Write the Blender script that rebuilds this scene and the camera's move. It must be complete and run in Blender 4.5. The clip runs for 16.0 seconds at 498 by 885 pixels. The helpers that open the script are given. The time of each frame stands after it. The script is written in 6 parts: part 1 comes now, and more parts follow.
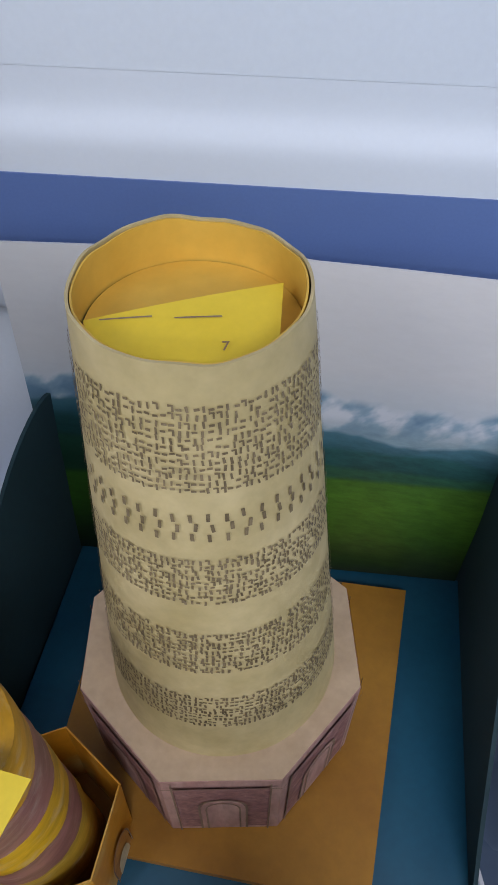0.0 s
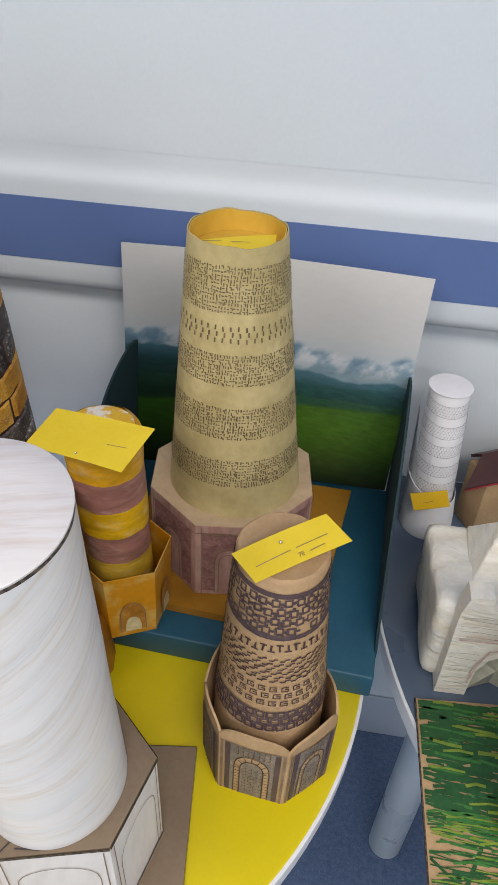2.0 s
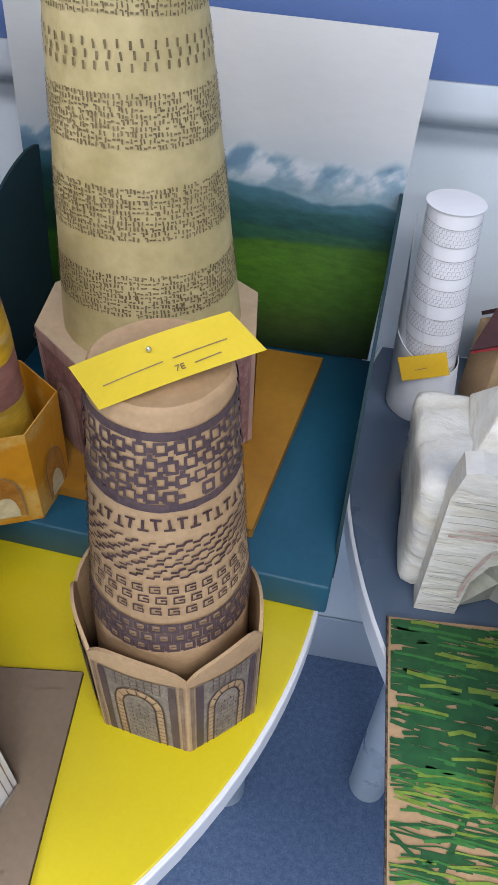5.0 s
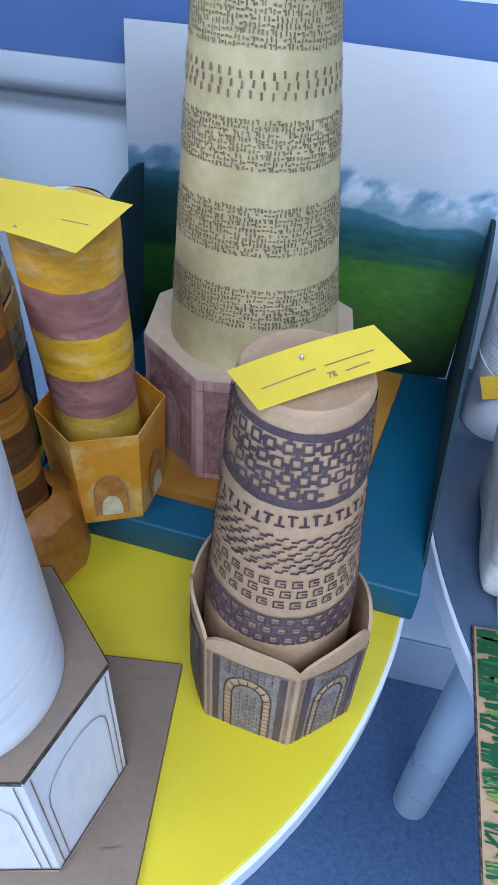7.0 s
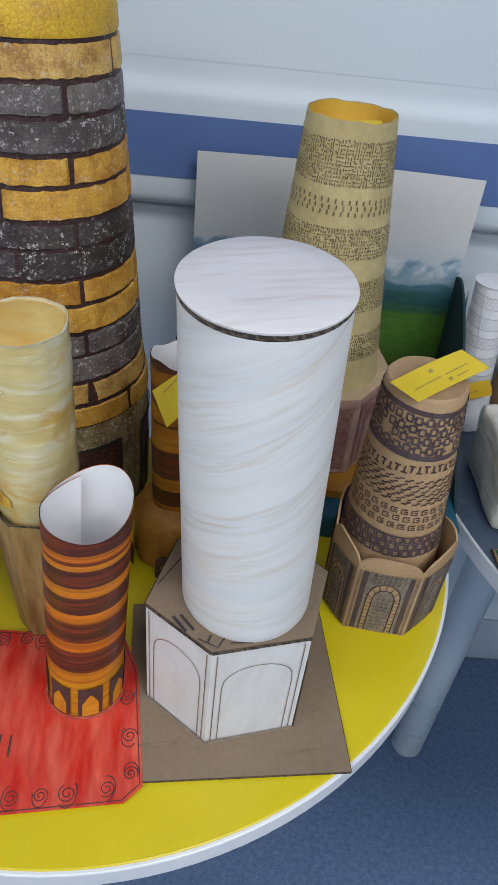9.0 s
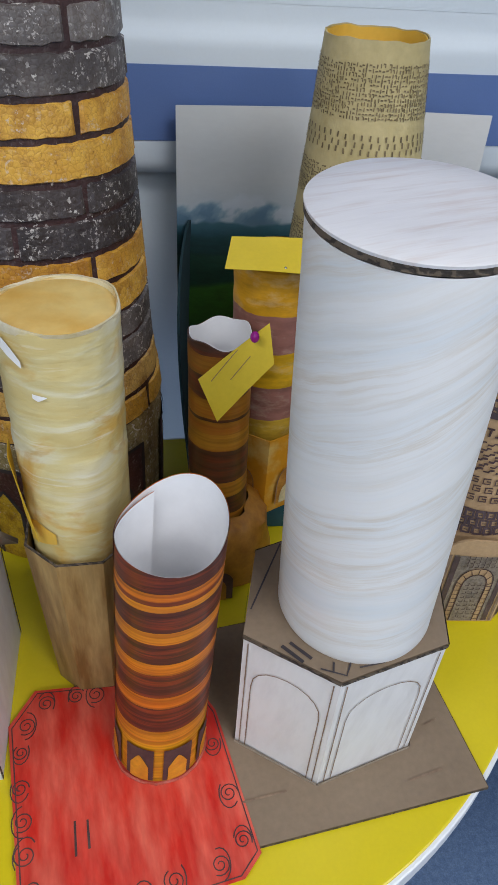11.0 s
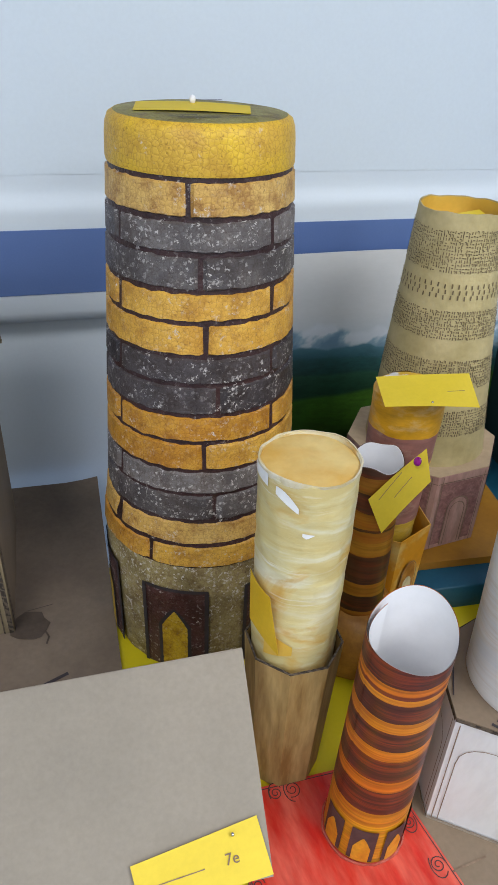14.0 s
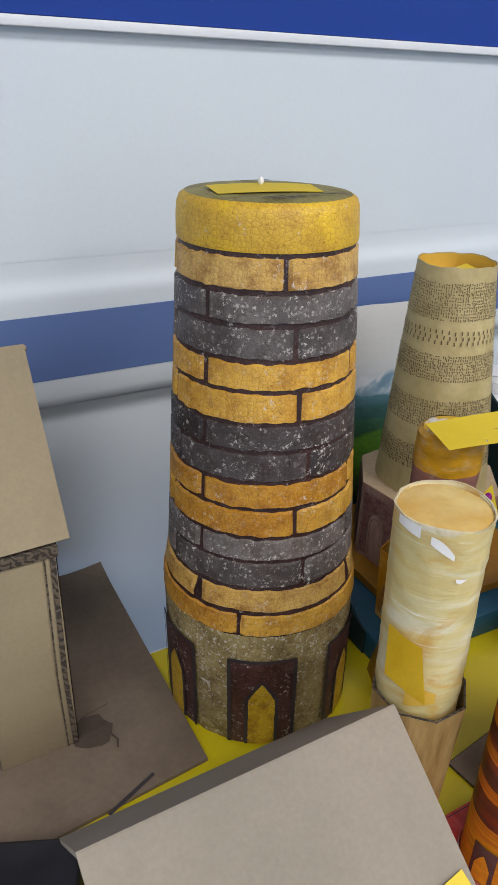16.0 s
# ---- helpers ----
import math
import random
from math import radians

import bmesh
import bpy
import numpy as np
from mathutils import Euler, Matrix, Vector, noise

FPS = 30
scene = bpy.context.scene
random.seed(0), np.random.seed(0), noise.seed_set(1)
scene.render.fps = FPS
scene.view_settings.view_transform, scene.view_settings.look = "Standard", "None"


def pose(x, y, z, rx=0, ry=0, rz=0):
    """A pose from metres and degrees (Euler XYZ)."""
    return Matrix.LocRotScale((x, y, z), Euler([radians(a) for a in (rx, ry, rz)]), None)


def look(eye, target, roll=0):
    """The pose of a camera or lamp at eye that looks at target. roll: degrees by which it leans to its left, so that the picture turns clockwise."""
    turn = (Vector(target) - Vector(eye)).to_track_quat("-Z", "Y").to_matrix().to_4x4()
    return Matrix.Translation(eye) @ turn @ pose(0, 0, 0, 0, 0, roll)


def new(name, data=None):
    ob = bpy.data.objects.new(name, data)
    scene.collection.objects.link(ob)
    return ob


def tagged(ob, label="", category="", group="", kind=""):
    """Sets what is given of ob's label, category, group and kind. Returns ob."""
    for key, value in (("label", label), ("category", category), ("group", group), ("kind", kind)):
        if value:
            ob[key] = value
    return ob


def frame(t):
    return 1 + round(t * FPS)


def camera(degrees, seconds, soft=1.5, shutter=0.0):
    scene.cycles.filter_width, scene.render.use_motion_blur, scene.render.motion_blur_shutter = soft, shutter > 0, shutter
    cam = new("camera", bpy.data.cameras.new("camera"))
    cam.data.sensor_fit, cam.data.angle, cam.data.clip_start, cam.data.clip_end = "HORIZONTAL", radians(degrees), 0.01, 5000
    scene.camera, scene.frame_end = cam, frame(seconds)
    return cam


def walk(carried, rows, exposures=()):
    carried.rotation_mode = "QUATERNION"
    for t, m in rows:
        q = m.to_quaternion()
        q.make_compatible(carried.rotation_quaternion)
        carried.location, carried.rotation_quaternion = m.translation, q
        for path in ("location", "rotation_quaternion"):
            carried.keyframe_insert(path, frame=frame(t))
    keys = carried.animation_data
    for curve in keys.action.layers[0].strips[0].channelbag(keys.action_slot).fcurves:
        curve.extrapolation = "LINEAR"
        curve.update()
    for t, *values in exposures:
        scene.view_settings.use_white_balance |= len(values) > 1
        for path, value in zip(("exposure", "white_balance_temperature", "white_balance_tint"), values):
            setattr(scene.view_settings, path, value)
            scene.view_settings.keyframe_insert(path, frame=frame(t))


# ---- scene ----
cam = camera(39.4, 16.0)
PATH = [
    (0, (0.0148, 0.3172, 1.3600), (-0.1219, 1.6211, -0.1503), 0.23),
    (0.3, (0.0187, 0.2753, 1.3735), (-0.1337, 1.6176, -0.1014), -0.19),
    (0.5, (0.0212, 0.2357, 1.3850), (-0.1223, 1.5994, -0.0710), 0.04),
    (0.8, (0.0261, 0.1443, 1.4074), (-0.0989, 1.5500, -0.0099), 0.78),
    (1, (0.0257, 0.0875, 1.4207), (-0.1028, 1.5153, 0.0261), 0.97),
    (1.5, (0.0305, -0.0165, 1.4419), (-0.1162, 1.4685, 0.1103), 1.67),
    (2, (0.0585, -0.0702, 1.4511), (-0.1149, 1.4678, 0.1844), 3.16),
    (2.5, (0.1378, -0.1812, 1.4479), (-0.1443, 1.3679, 0.2147), 1.72),
    (3, (0.1658, -0.2567, 1.4499), (-0.1932, 1.3053, 0.2536), 0.55),
    (3.5, (0.1676, -0.2450, 1.4255), (-0.1845, 1.3024, 0.2083), 0.56),
    (4, (0.1678, -0.1456, 1.3704), (-0.0903, 1.3773, 0.0999), 2.04),
    (4.2, (0.1612, -0.0959, 1.3414), (-0.0719, 1.4063, 0.0418), 2.44),
    (6.3, (0.1032, 0.1141, 1.2029), (-0.0851, 1.4607, -0.2638), 3.19),
    (6.5, (0.0968, 0.0943, 1.2092), (-0.0931, 1.4618, -0.2378), 3.75),
    (6.6, (0.0912, 0.0785, 1.2136), (-0.0883, 1.4613, -0.2201), 4.18),
    (7, (0.0762, 0.0095, 1.2618), (-0.1969, 1.4438, -0.1051), 3.51),
    (7.5, (0.0681, -0.0942, 1.3264), (-0.3633, 1.3739, 0.0385), 2.41),
    (8, (0.0553, -0.1462, 1.3430), (-0.4126, 1.3061, 0.0501), 2.17),
    (8.5, (-0.0108, -0.1812, 1.3550), (-0.2832, 1.3372, 0.0821), 4.85),
    (8.8, (-0.0790, -0.2102, 1.3625), (-0.1128, 1.3457, 0.1063), 6.22),
    (9, (-0.1329, -0.2234, 1.3727), (-0.0567, 1.3375, 0.1246), 6.22),
    (9.5, (-0.2106, -0.2546, 1.3775), (-0.0126, 1.3295, 0.1727), 5.14),
    (9.7, (-0.2174, -0.2683, 1.3702), (-0.0139, 1.3411, 0.2005), 4.60),
    (11.8, (-0.2561, -0.0413, 1.2673), (0.1156, 1.3982, -0.0705), 3.57),
    (12, (-0.2552, -0.0293, 1.2626), (0.1208, 1.3935, -0.0918), 3.19),
    (12.5, (-0.2634, -0.0220, 1.2602), (0.0755, 1.4031, -0.1015), 2.28),
    (12.7, (-0.2788, -0.0280, 1.2654), (0.0257, 1.4137, -0.0869), 1.90),
    (13, (-0.3081, -0.0389, 1.2787), (-0.0326, 1.4268, -0.0538), 1.66),
    (13.5, (-0.3928, -0.1076, 1.3350), (0.0596, 1.4394, 0.1508), 2.02),
    (14, (-0.4579, -0.1487, 1.3770), (0.0326, 1.4713, 0.3115), 2.83),
    (14.5, (-0.5105, -0.1840, 1.3866), (0.0239, 1.4600, 0.3809), 3.92),
    (15, (-0.5804, -0.2356, 1.3946), (0.0391, 1.4201, 0.4592), 3.23),
    (15.5, (-0.6222, -0.1792, 1.3985), (0.1052, 1.4461, 0.4879), 2.59),
    (16, (-0.6447, -0.0754, 1.3803), (0.2355, 1.4728, 0.4702), 1.63),
]
EXPOSURES = [(0.0, -0.22, 6300, 17), (0.5, -0.25, 5350, 14), (1.0, -0.05, 6000, 11), (1.5, -0.05, 7300, 13), (2.5, -0.14, 7250, 13), (3.5, -0.14, 7200, 13), (4.0, -0.07, 7200, 13), (6.5, 0.3, 4850, 15), (7.0, 0.25, 5000, 12), (7.5, -0.1, 6250, 9), (8.0, -0.30, 6500, 11), (9.5, -0.40, 6500, 9),
             (12.0, -0.25, 6500, 10), (13.0, 0.0, 5500, 5), (13.5, 0.0, 5500, 3), (14.0, -0.06, 6500, 9), (15.0, -0.13, 6750, 10), (16.0, -0.13, 7000, 12)]
walk(cam, [(t, look(eye, target, roll)) for t, eye, target, roll in PATH], EXPOSURES)

# ---- light ----
world = bpy.data.worlds.new("world")
world.use_nodes = True
world.node_tree.nodes["Background"].inputs[0].default_value = (0.55, 0.65, 0.8, 1)
world.node_tree.nodes["Background"].inputs[1].default_value = 0.3
scene.world = world


def ceiling_lamp(x, y, z, sx, sy, watts, colour):
    data = bpy.data.lights.new("ceiling_lamp_light", "AREA")
    data.shape, data.size, data.size_y, data.energy, data.color = "RECTANGLE", sx, sy, watts, colour
    ob = new("ceiling_lamp_light", data)
    ob.matrix_world = pose(x, y, z)
    return ob


LAMP = (0.97, 0.975, 1.0)
for lx, ly, lw in ((-1.7, -1.0, 34), (0.9, -1.0, 45), (-1.7, -2.7, 36), (0.9, -2.7, 45)):
    ceiling_lamp(lx, ly, 2.76, 1.8, 0.6, lw, LAMP)

# ---- small builders ----
TOP = 0.76      # table height
rng = random.Random(7)


def mesh(name, verts, faces, smooth=False):
    me = bpy.data.meshes.new(name)
    me.from_pydata([tuple(v) for v in verts], [], faces)
    me.validate()
    bm = bmesh.new()
    bm.from_mesh(me)
    bmesh.ops.recalc_face_normals(bm, faces=bm.faces)
    bm.to_mesh(me)
    bm.free()
    if smooth:
        for p in me.polygons:
            p.use_smooth = True
        me.set_sharp_from_angle(angle=radians(38))
    return me


def part(name, me, material, parent=None, label="", kind=""):
    if isinstance(me, bmesh.types.BMesh):
        data = bpy.data.meshes.new(name)
        me.to_mesh(data)
        me.free()
        me = data
    ob = new(name, me)
    me.materials.clear()
    me.materials.append(material)
    ob.parent = parent
    if label or kind:
        tagged(ob, label=label, kind=kind)
    return ob


def thing(name, place, label, category, group="", turn=0.0, kind=""):
    ob = new(name)
    ob.matrix_world = pose(*place, 0, 0, turn)
    ob.empty_display_size = 0.02
    return tagged(ob, label, category, group, kind)


def box_mesh(name, x0, x1, y0, y1, z0, z1, bevel=0.0, segments=2):
    bm = bmesh.new()
    bmesh.ops.create_cube(bm, size=1)
    for v in bm.verts:
        v.co = ((x0 + x1) / 2 + v.co.x * (x1 - x0), (y0 + y1) / 2 + v.co.y * (y1 - y0), (z0 + z1) / 2 + v.co.z * (z1 - z0))
    if bevel:
        bmesh.ops.bevel(bm, geom=bm.edges[:], offset=bevel, segments=segments, profile=0.5, affect="EDGES")
    me = bpy.data.meshes.new(name)
    bm.to_mesh(me)
    bm.free()
    if bevel:
        for p in me.polygons:
            p.use_smooth = True
        me.set_sharp_from_angle(angle=radians(50))
    return me


def prism(name, outline, z0, z1, bevel=0.0):
    """An upright slab over a closed outline of (x, y)."""
    n = len(outline)
    verts = [(x, y, z0) for x, y in outline] + [(x, y, z1) for x, y in outline]
    faces = [tuple(range(n))[::-1], tuple(range(n, 2 * n))] + [(i, (i + 1) % n, n + (i + 1) % n, n + i) for i in range(n)]
    me = mesh(name, verts, faces)
    if bevel:
        bm = bmesh.new()
        bm.from_mesh(me)
        edges = [e for e in bm.edges if abs(e.verts[0].co.z - e.verts[1].co.z) < 1e-6]
        bmesh.ops.bevel(bm, geom=edges, offset=bevel, segments=2, profile=0.5, affect="EDGES")
        bm.to_mesh(me)
        bm.free()
    return me


def sheet(name, outline, z, thick, curl=0.0, steps=10, seed=0.0):
    """A thin sheet over a four-cornered outline, cut into a grid, gently uneven."""
    a, b, c, d = [Vector((x, y)) for x, y in outline]
    top, bottom = [], []
    for j in range(steps + 1):
        for i in range(steps + 1):
            u, v = i / steps, j / steps
            p = (a * (1 - u) + b * u) * (1 - v) + (d * (1 - u) + c * u) * v
            h = curl * (0.5 + 0.5 * noise.noise((p.x * 9 + seed, p.y * 9, 3.1)))
            top.append((p.x, p.y, z + thick + h))
            bottom.append((p.x, p.y, z + h))
    n, w = len(top), steps + 1
    faces = []
    for j in range(steps):
        for i in range(steps):
            q = (j * w + i, j * w + i + 1, (j + 1) * w + i + 1, (j + 1) * w + i)
            faces += [q, tuple(n + k for k in q[::-1])]
    rim = [i for i in range(w)] + [j * w + steps for j in range(1, w)] + [steps * w + i for i in range(steps - 1, -1, -1)] + [j * w for j in range(steps - 1, 0, -1)]
    for k in range(len(rim)):
        p, q = rim[k], rim[(k + 1) % len(rim)]
        faces.append((p, n + p, n + q, q))
    return mesh(name, top + bottom, faces, True)


def tube(name, profile, n=64, lean=(0.0, 0.0), crumple=0.0, scale=30.0, seed=0.0, thick=0.0, close_top=False, close_bottom=True, squash=1.0, turn=0.0, rim=None):
    """A turned shape: (radius, height) from bottom to top; lean shifts the top, thick opens it to a hollow wall, rim(angle) lifts the top edge."""
    z0, z1 = profile[0][1], profile[-1][1]
    verts, faces = [], []

    def ring(r, z, k):
        f = (z - z0) / (z1 - z0)
        for i in range(n):
            a = 2 * math.pi * i / n
            rr = r
            if crumple:
                p = (math.cos(a) * r * scale + seed, math.sin(a) * r * scale, z * scale)
                rr += crumple * (noise.noise(p) + 0.5 * noise.noise((p[0] * 2.3, p[1] * 2.3, p[2] * 2.3)))
            zz = z + (rim(a) * f ** 6 if rim else 0.0)
            x, y = rr * math.cos(a), rr * math.sin(a) * squash
            c, s = math.cos(radians(turn)), math.sin(radians(turn))
            verts.append((x * c - y * s + lean[0] * f, x * s + y * c + lean[1] * f, zz))

    rings = list(profile)
    if thick:
        rings += [(r - thick, z) for r, z in reversed(profile)]
    for k, (r, z) in enumerate(rings):
        ring(r, z, k)
    for k in range(len(rings) - 1):
        for i in range(n):
            j = (i + 1) % n
            faces.append((k * n + i, k * n + j, (k + 1) * n + j, (k + 1) * n + i))
    if thick:
        last = (len(rings) - 1) * n
        for i in range(n):
            j = (i + 1) % n
            faces.append((last + i, last + j, j, i))
    else:
        if close_bottom:
            faces.append(tuple(range(n))[::-1])
        if close_top:
            last = (len(rings) - 1) * n
            faces.append(tuple(range(last, last + n)))
    return mesh(name, verts, faces, True)


def steps_between(r0, z0, r1, z1, count):
    return [(r0 + (r1 - r0) * i / count, z0 + (z1 - z0) * i / count) for i in range(count + 1)]


def on_cone(r0, z0, r1, z1, lean=(0.0, 0.0), bottom=0.0, top=1.0):
    """Maps (degrees, height, lift) onto a cone's outside."""
    def place(a, z, lift):
        r = r0 + (r1 - r0) * (z - z0) / (z1 - z0) + lift
        f = (z - bottom) / (top - bottom)
        return (r * math.cos(radians(a)) + lean[0] * f, r * math.sin(radians(a)) + lean[1] * f, z)
    return place


def on_plane(origin, across, up):
    """Maps (metres across, metres up, lift) onto a flat face."""
    o, u, v = Vector(origin), Vector(across).normalized(), Vector(up).normalized()
    w = u.cross(v)
    return lambda x, y, lift: tuple(o + u * x + v * y + w * lift)


def ink(name, lines, place, material, parent, unit=1.0, lift=0.0003, cell=0.006, label="", kind=""):
    """Drawn lines as thin ribbons: each line is (width, [(x, y), ...]) on the mapped face; unit: metres in one x."""
    verts, faces = [], []
    for number, (width, pts) in enumerate(lines):
        high = lift + (number % 50) * 0.000008
        fine = [pts[0]]
        for p, q in zip(pts, pts[1:]):
            k = max(1, int(math.hypot((q[0] - p[0]) * unit, q[1] - p[1]) / cell))
            fine += [(p[0] + (q[0] - p[0]) * i / k, p[1] + (q[1] - p[1]) * i / k) for i in range(1, k + 1)]
        base = len(verts)
        for i, (x, y) in enumerate(fine):
            p, q = fine[max(i - 1, 0)], fine[min(i + 1, len(fine) - 1)]
            dx, dy = (q[0] - p[0]) * unit, q[1] - p[1]
            ln = math.hypot(dx, dy) or 1.0
            w = width / 2 * (1 + 0.25 * noise.noise((x * unit * 300, y * 300, 0)))
            ox, oy = -dy / ln * w / unit, dx / ln * w
            verts += [place(x + ox, y + oy, high), place(x - ox, y - oy, high)]
        faces += [(base + 2 * i, base + 2 * i + 1, base + 2 * i + 3, base + 2 * i + 2) for i in range(len(fine) - 1)]
    me = bpy.data.meshes.new(name)
    me.from_pydata(verts, [], faces)
    return part(name, me, material, parent, label, kind)


def panel(name, place, x0, x1, low, high, material, parent, columns=12, rows=4, lift=0.0006, label=""):
    """A thin painted or glued field on a mapped face, from low(x) to high(x)."""
    verts, faces = [], []
    for i in range(columns + 1):
        x = x0 + (x1 - x0) * i / columns
        for j in range(rows + 1):
            verts.append(place(x, low(x) + (high(x) - low(x)) * j / rows, lift))
    for i in range(columns):
        for j in range(rows):
            k = i * (rows + 1) + j
            faces.append((k, k + 1, k + rows + 2, k + rows + 1))
    me = bpy.data.meshes.new(name)
    me.from_pydata(verts, [], faces)
    return part(name, me, material, parent, label)


def arch(cx, half, foot, spring, rise, pointed=False, count=10):
    """The line of an arch from its left foot to its right foot."""
    pts = [(cx - half, foot)]
    for i in range(count + 1):
        a = math.pi * (1 - i / count)
        s = math.sin(a)
        pts.append((cx + half * math.cos(a), spring + rise * (s ** 0.8 if not pointed else 1 - abs(math.cos(a)) ** 1.3)))
    return pts + [(cx + half, foot)]


def arch_top(cx, half, spring, rise, pointed=False):
    def high(x):
        c = min(1.0, abs(x - cx) / half)
        return spring + rise * (math.sqrt(1 - c * c) if not pointed else 1 - c ** 1.3)
    return high


def lettering(text, parent, m, size, material):
    data = bpy.data.curves.new("lettering", "FONT")
    data.body, data.size, data.extrude = text, size, 0.0001
    data.materials.append(material)
    ob = new("lettering", data)
    ob.parent = parent
    ob.matrix_basis = m
    return ob


# ---- materials ----
def nodes_of(name):
    m = bpy.data.materials.new(name)
    m.use_nodes = True
    return m, m.node_tree.nodes, m.node_tree.links, m.node_tree.nodes["Principled BSDF"]


def rgb(c):
    return (c[0], c[1], c[2], 1.0)


def coords(n, l, stretch=(1, 1, 1), turn=(0, 0, 0)):
    tc, mp = n.new("ShaderNodeTexCoord"), n.new("ShaderNodeMapping")
    mp.vector_type = "TEXTURE"
    mp.inputs["Scale"].default_value = [1 / a for a in stretch]
    mp.inputs["Rotation"].default_value = [radians(a) for a in turn]
    l.new(tc.outputs["Object"], mp.inputs["Vector"])
    return mp.outputs["Vector"]


def noise_node(n, l, vec, scale, detail=4, rough=0.6, distort=0.0):
    t = n.new("ShaderNodeTexNoise")
    t.inputs["Scale"].default_value, t.inputs["Detail"].default_value = scale, detail
    t.inputs["Roughness"].default_value, t.inputs["Distortion"].default_value = rough, distort
    l.new(vec, t.inputs["Vector"])
    return t.outputs["Fac"]


def ramp(n, l, fac, stops, mode="LINEAR"):
    r = n.new("ShaderNodeValToRGB")
    r.color_ramp.interpolation = mode
    e = r.color_ramp.elements
    while len(e) > 1:
        e.remove(e[0])
    e[0].position, e[0].color = stops[0][0], rgb(stops[0][1])
    for p, c in stops[1:]:
        e.new(p).color = rgb(c)
    l.new(fac, r.inputs["Fac"])
    return r.outputs["Color"]


def mix(n, l, fac, a, b, mode="MIX"):
    m = n.new("ShaderNodeMix")
    m.data_type, m.blend_type = "RGBA", mode
    for sock, val in ((m.inputs["Factor"], fac), (m.inputs["A"], a), (m.inputs["B"], b)):
        if isinstance(val, (int, float)):
            sock.default_value = val
        elif isinstance(val, (tuple, list)):
            sock.default_value = rgb(val)
        else:
            l.new(val, sock)
    return m.outputs["Result"]


def maths(n, l, op, a, b=0.0, clamp=False):
    m = n.new("ShaderNodeMath")
    m.operation, m.use_clamp = op, clamp
    for sock, val in zip(m.inputs, (a, b)):
        if isinstance(val, (int, float)):
            sock.default_value = val
        else:
            l.new(val, sock)
    return m.outputs[0]


def bump(n, l, bsdf, height, strength, distance=0.001):
    b = n.new("ShaderNodeBump")
    b.inputs["Strength"].default_value, b.inputs["Distance"].default_value = strength, distance
    l.new(height, b.inputs["Height"])
    l.new(b.outputs["Normal"], bsdf.inputs["Normal"])


def plain(name, a, b, scale=12.0, fine=140.0, rough=0.7, relief=0.15, stretch=(1, 1, 1), turn=(0, 0, 0), spread=(0.35, 0.65), distance=0.001, metal=0.0, depth=0.25):
    """A surface of two close tones: soft stains, fine grain and relief."""
    m, n, l, s = nodes_of(name)
    v = coords(n, l, stretch, turn)
    big, small = noise_node(n, l, v, scale, 5), noise_node(n, l, v, fine, 3)
    col = ramp(n, l, big, [(spread[0], a), (spread[1], b)])
    shade = ramp(n, l, small, [(0.3, (1 - depth,) * 3), (0.7, (1 + depth * 0.0,) * 3)])
    l.new(mix(n, l, 1.0, col, shade, "MULTIPLY"), s.inputs["Base Color"])
    l.new(ramp(n, l, big, [(0.2, (max(0, rough - 0.08),) * 3), (0.8, (min(1, rough + 0.08),) * 3)]), s.inputs["Roughness"])
    s.inputs["Metallic"].default_value = metal
    bump(n, l, s, maths(n, l, "ADD", big, maths(n, l, "MULTIPLY", small, 0.4)), relief, distance)
    return m


def banded(name, stops, height, wobble=0.004, streak=0.35, rough=0.6, relief=0.2, wave=25.0, dark=0.7, grain=(14, 14, 160), pale=0.0, flame=0.0):
    """Painted rings: stops of (height, colour), with brushed streaks and uneven edges."""
    m, n, l, s = nodes_of(name)
    tc, sep = n.new("ShaderNodeTexCoord"), n.new("ShaderNodeSeparateXYZ")
    l.new(tc.outputs["Object"], sep.inputs[0])
    v = coords(n, l)
    shift = maths(n, l, "MULTIPLY", maths(n, l, "SUBTRACT", noise_node(n, l, v, wave, 3), 0.5), wobble * 2)
    z = maths(n, l, "DIVIDE", maths(n, l, "ADD", sep.outputs["Z"], shift), height, True)
    col = ramp(n, l, z, [(min(1, max(0, h / height)), c) for h, c in stops], "CONSTANT")
    brush = noise_node(n, l, coords(n, l, grain), 1.0, 4)
    shade = ramp(n, l, brush, [(0.3, (dark,) * 3), (0.6, (1, 1, 1))])
    blot = ramp(n, l, noise_node(n, l, v, 40, 4), [(0.35, (0.82,) * 3), (0.6, (1, 1, 1))])
    col = mix(n, l, streak, col, mix(n, l, 1.0, col, shade, "MULTIPLY"))
    col = mix(n, l, 1.0, col, blot, "MULTIPLY")
    if flame:
        lick = ramp(n, l, noise_node(n, l, coords(n, l, (grain[0] * 1.6, grain[1] * 1.6, grain[2] * 0.9)), 1.0, 5, 0.7), [(0.48, (0, 0, 0)), (0.68, (1, 1, 1))])
        col = mix(n, l, maths(n, l, "MULTIPLY", lick, flame), col, (0.42, 0.060, 0.008))
    if pale:
        wash = ramp(n, l, noise_node(n, l, coords(n, l, (1, 1, 2.2)), 34, 5, 0.7), [(0.52, (0, 0, 0)), (0.72, (1, 1, 1))])
        col = mix(n, l, maths(n, l, "MULTIPLY", wash, pale), col, (0.74, 0.66, 0.50))
    l.new(col, s.inputs["Base Color"])
    s.inputs["Roughness"].default_value = rough
    bump(n, l, s, brush, relief, 0.0008)
    return m


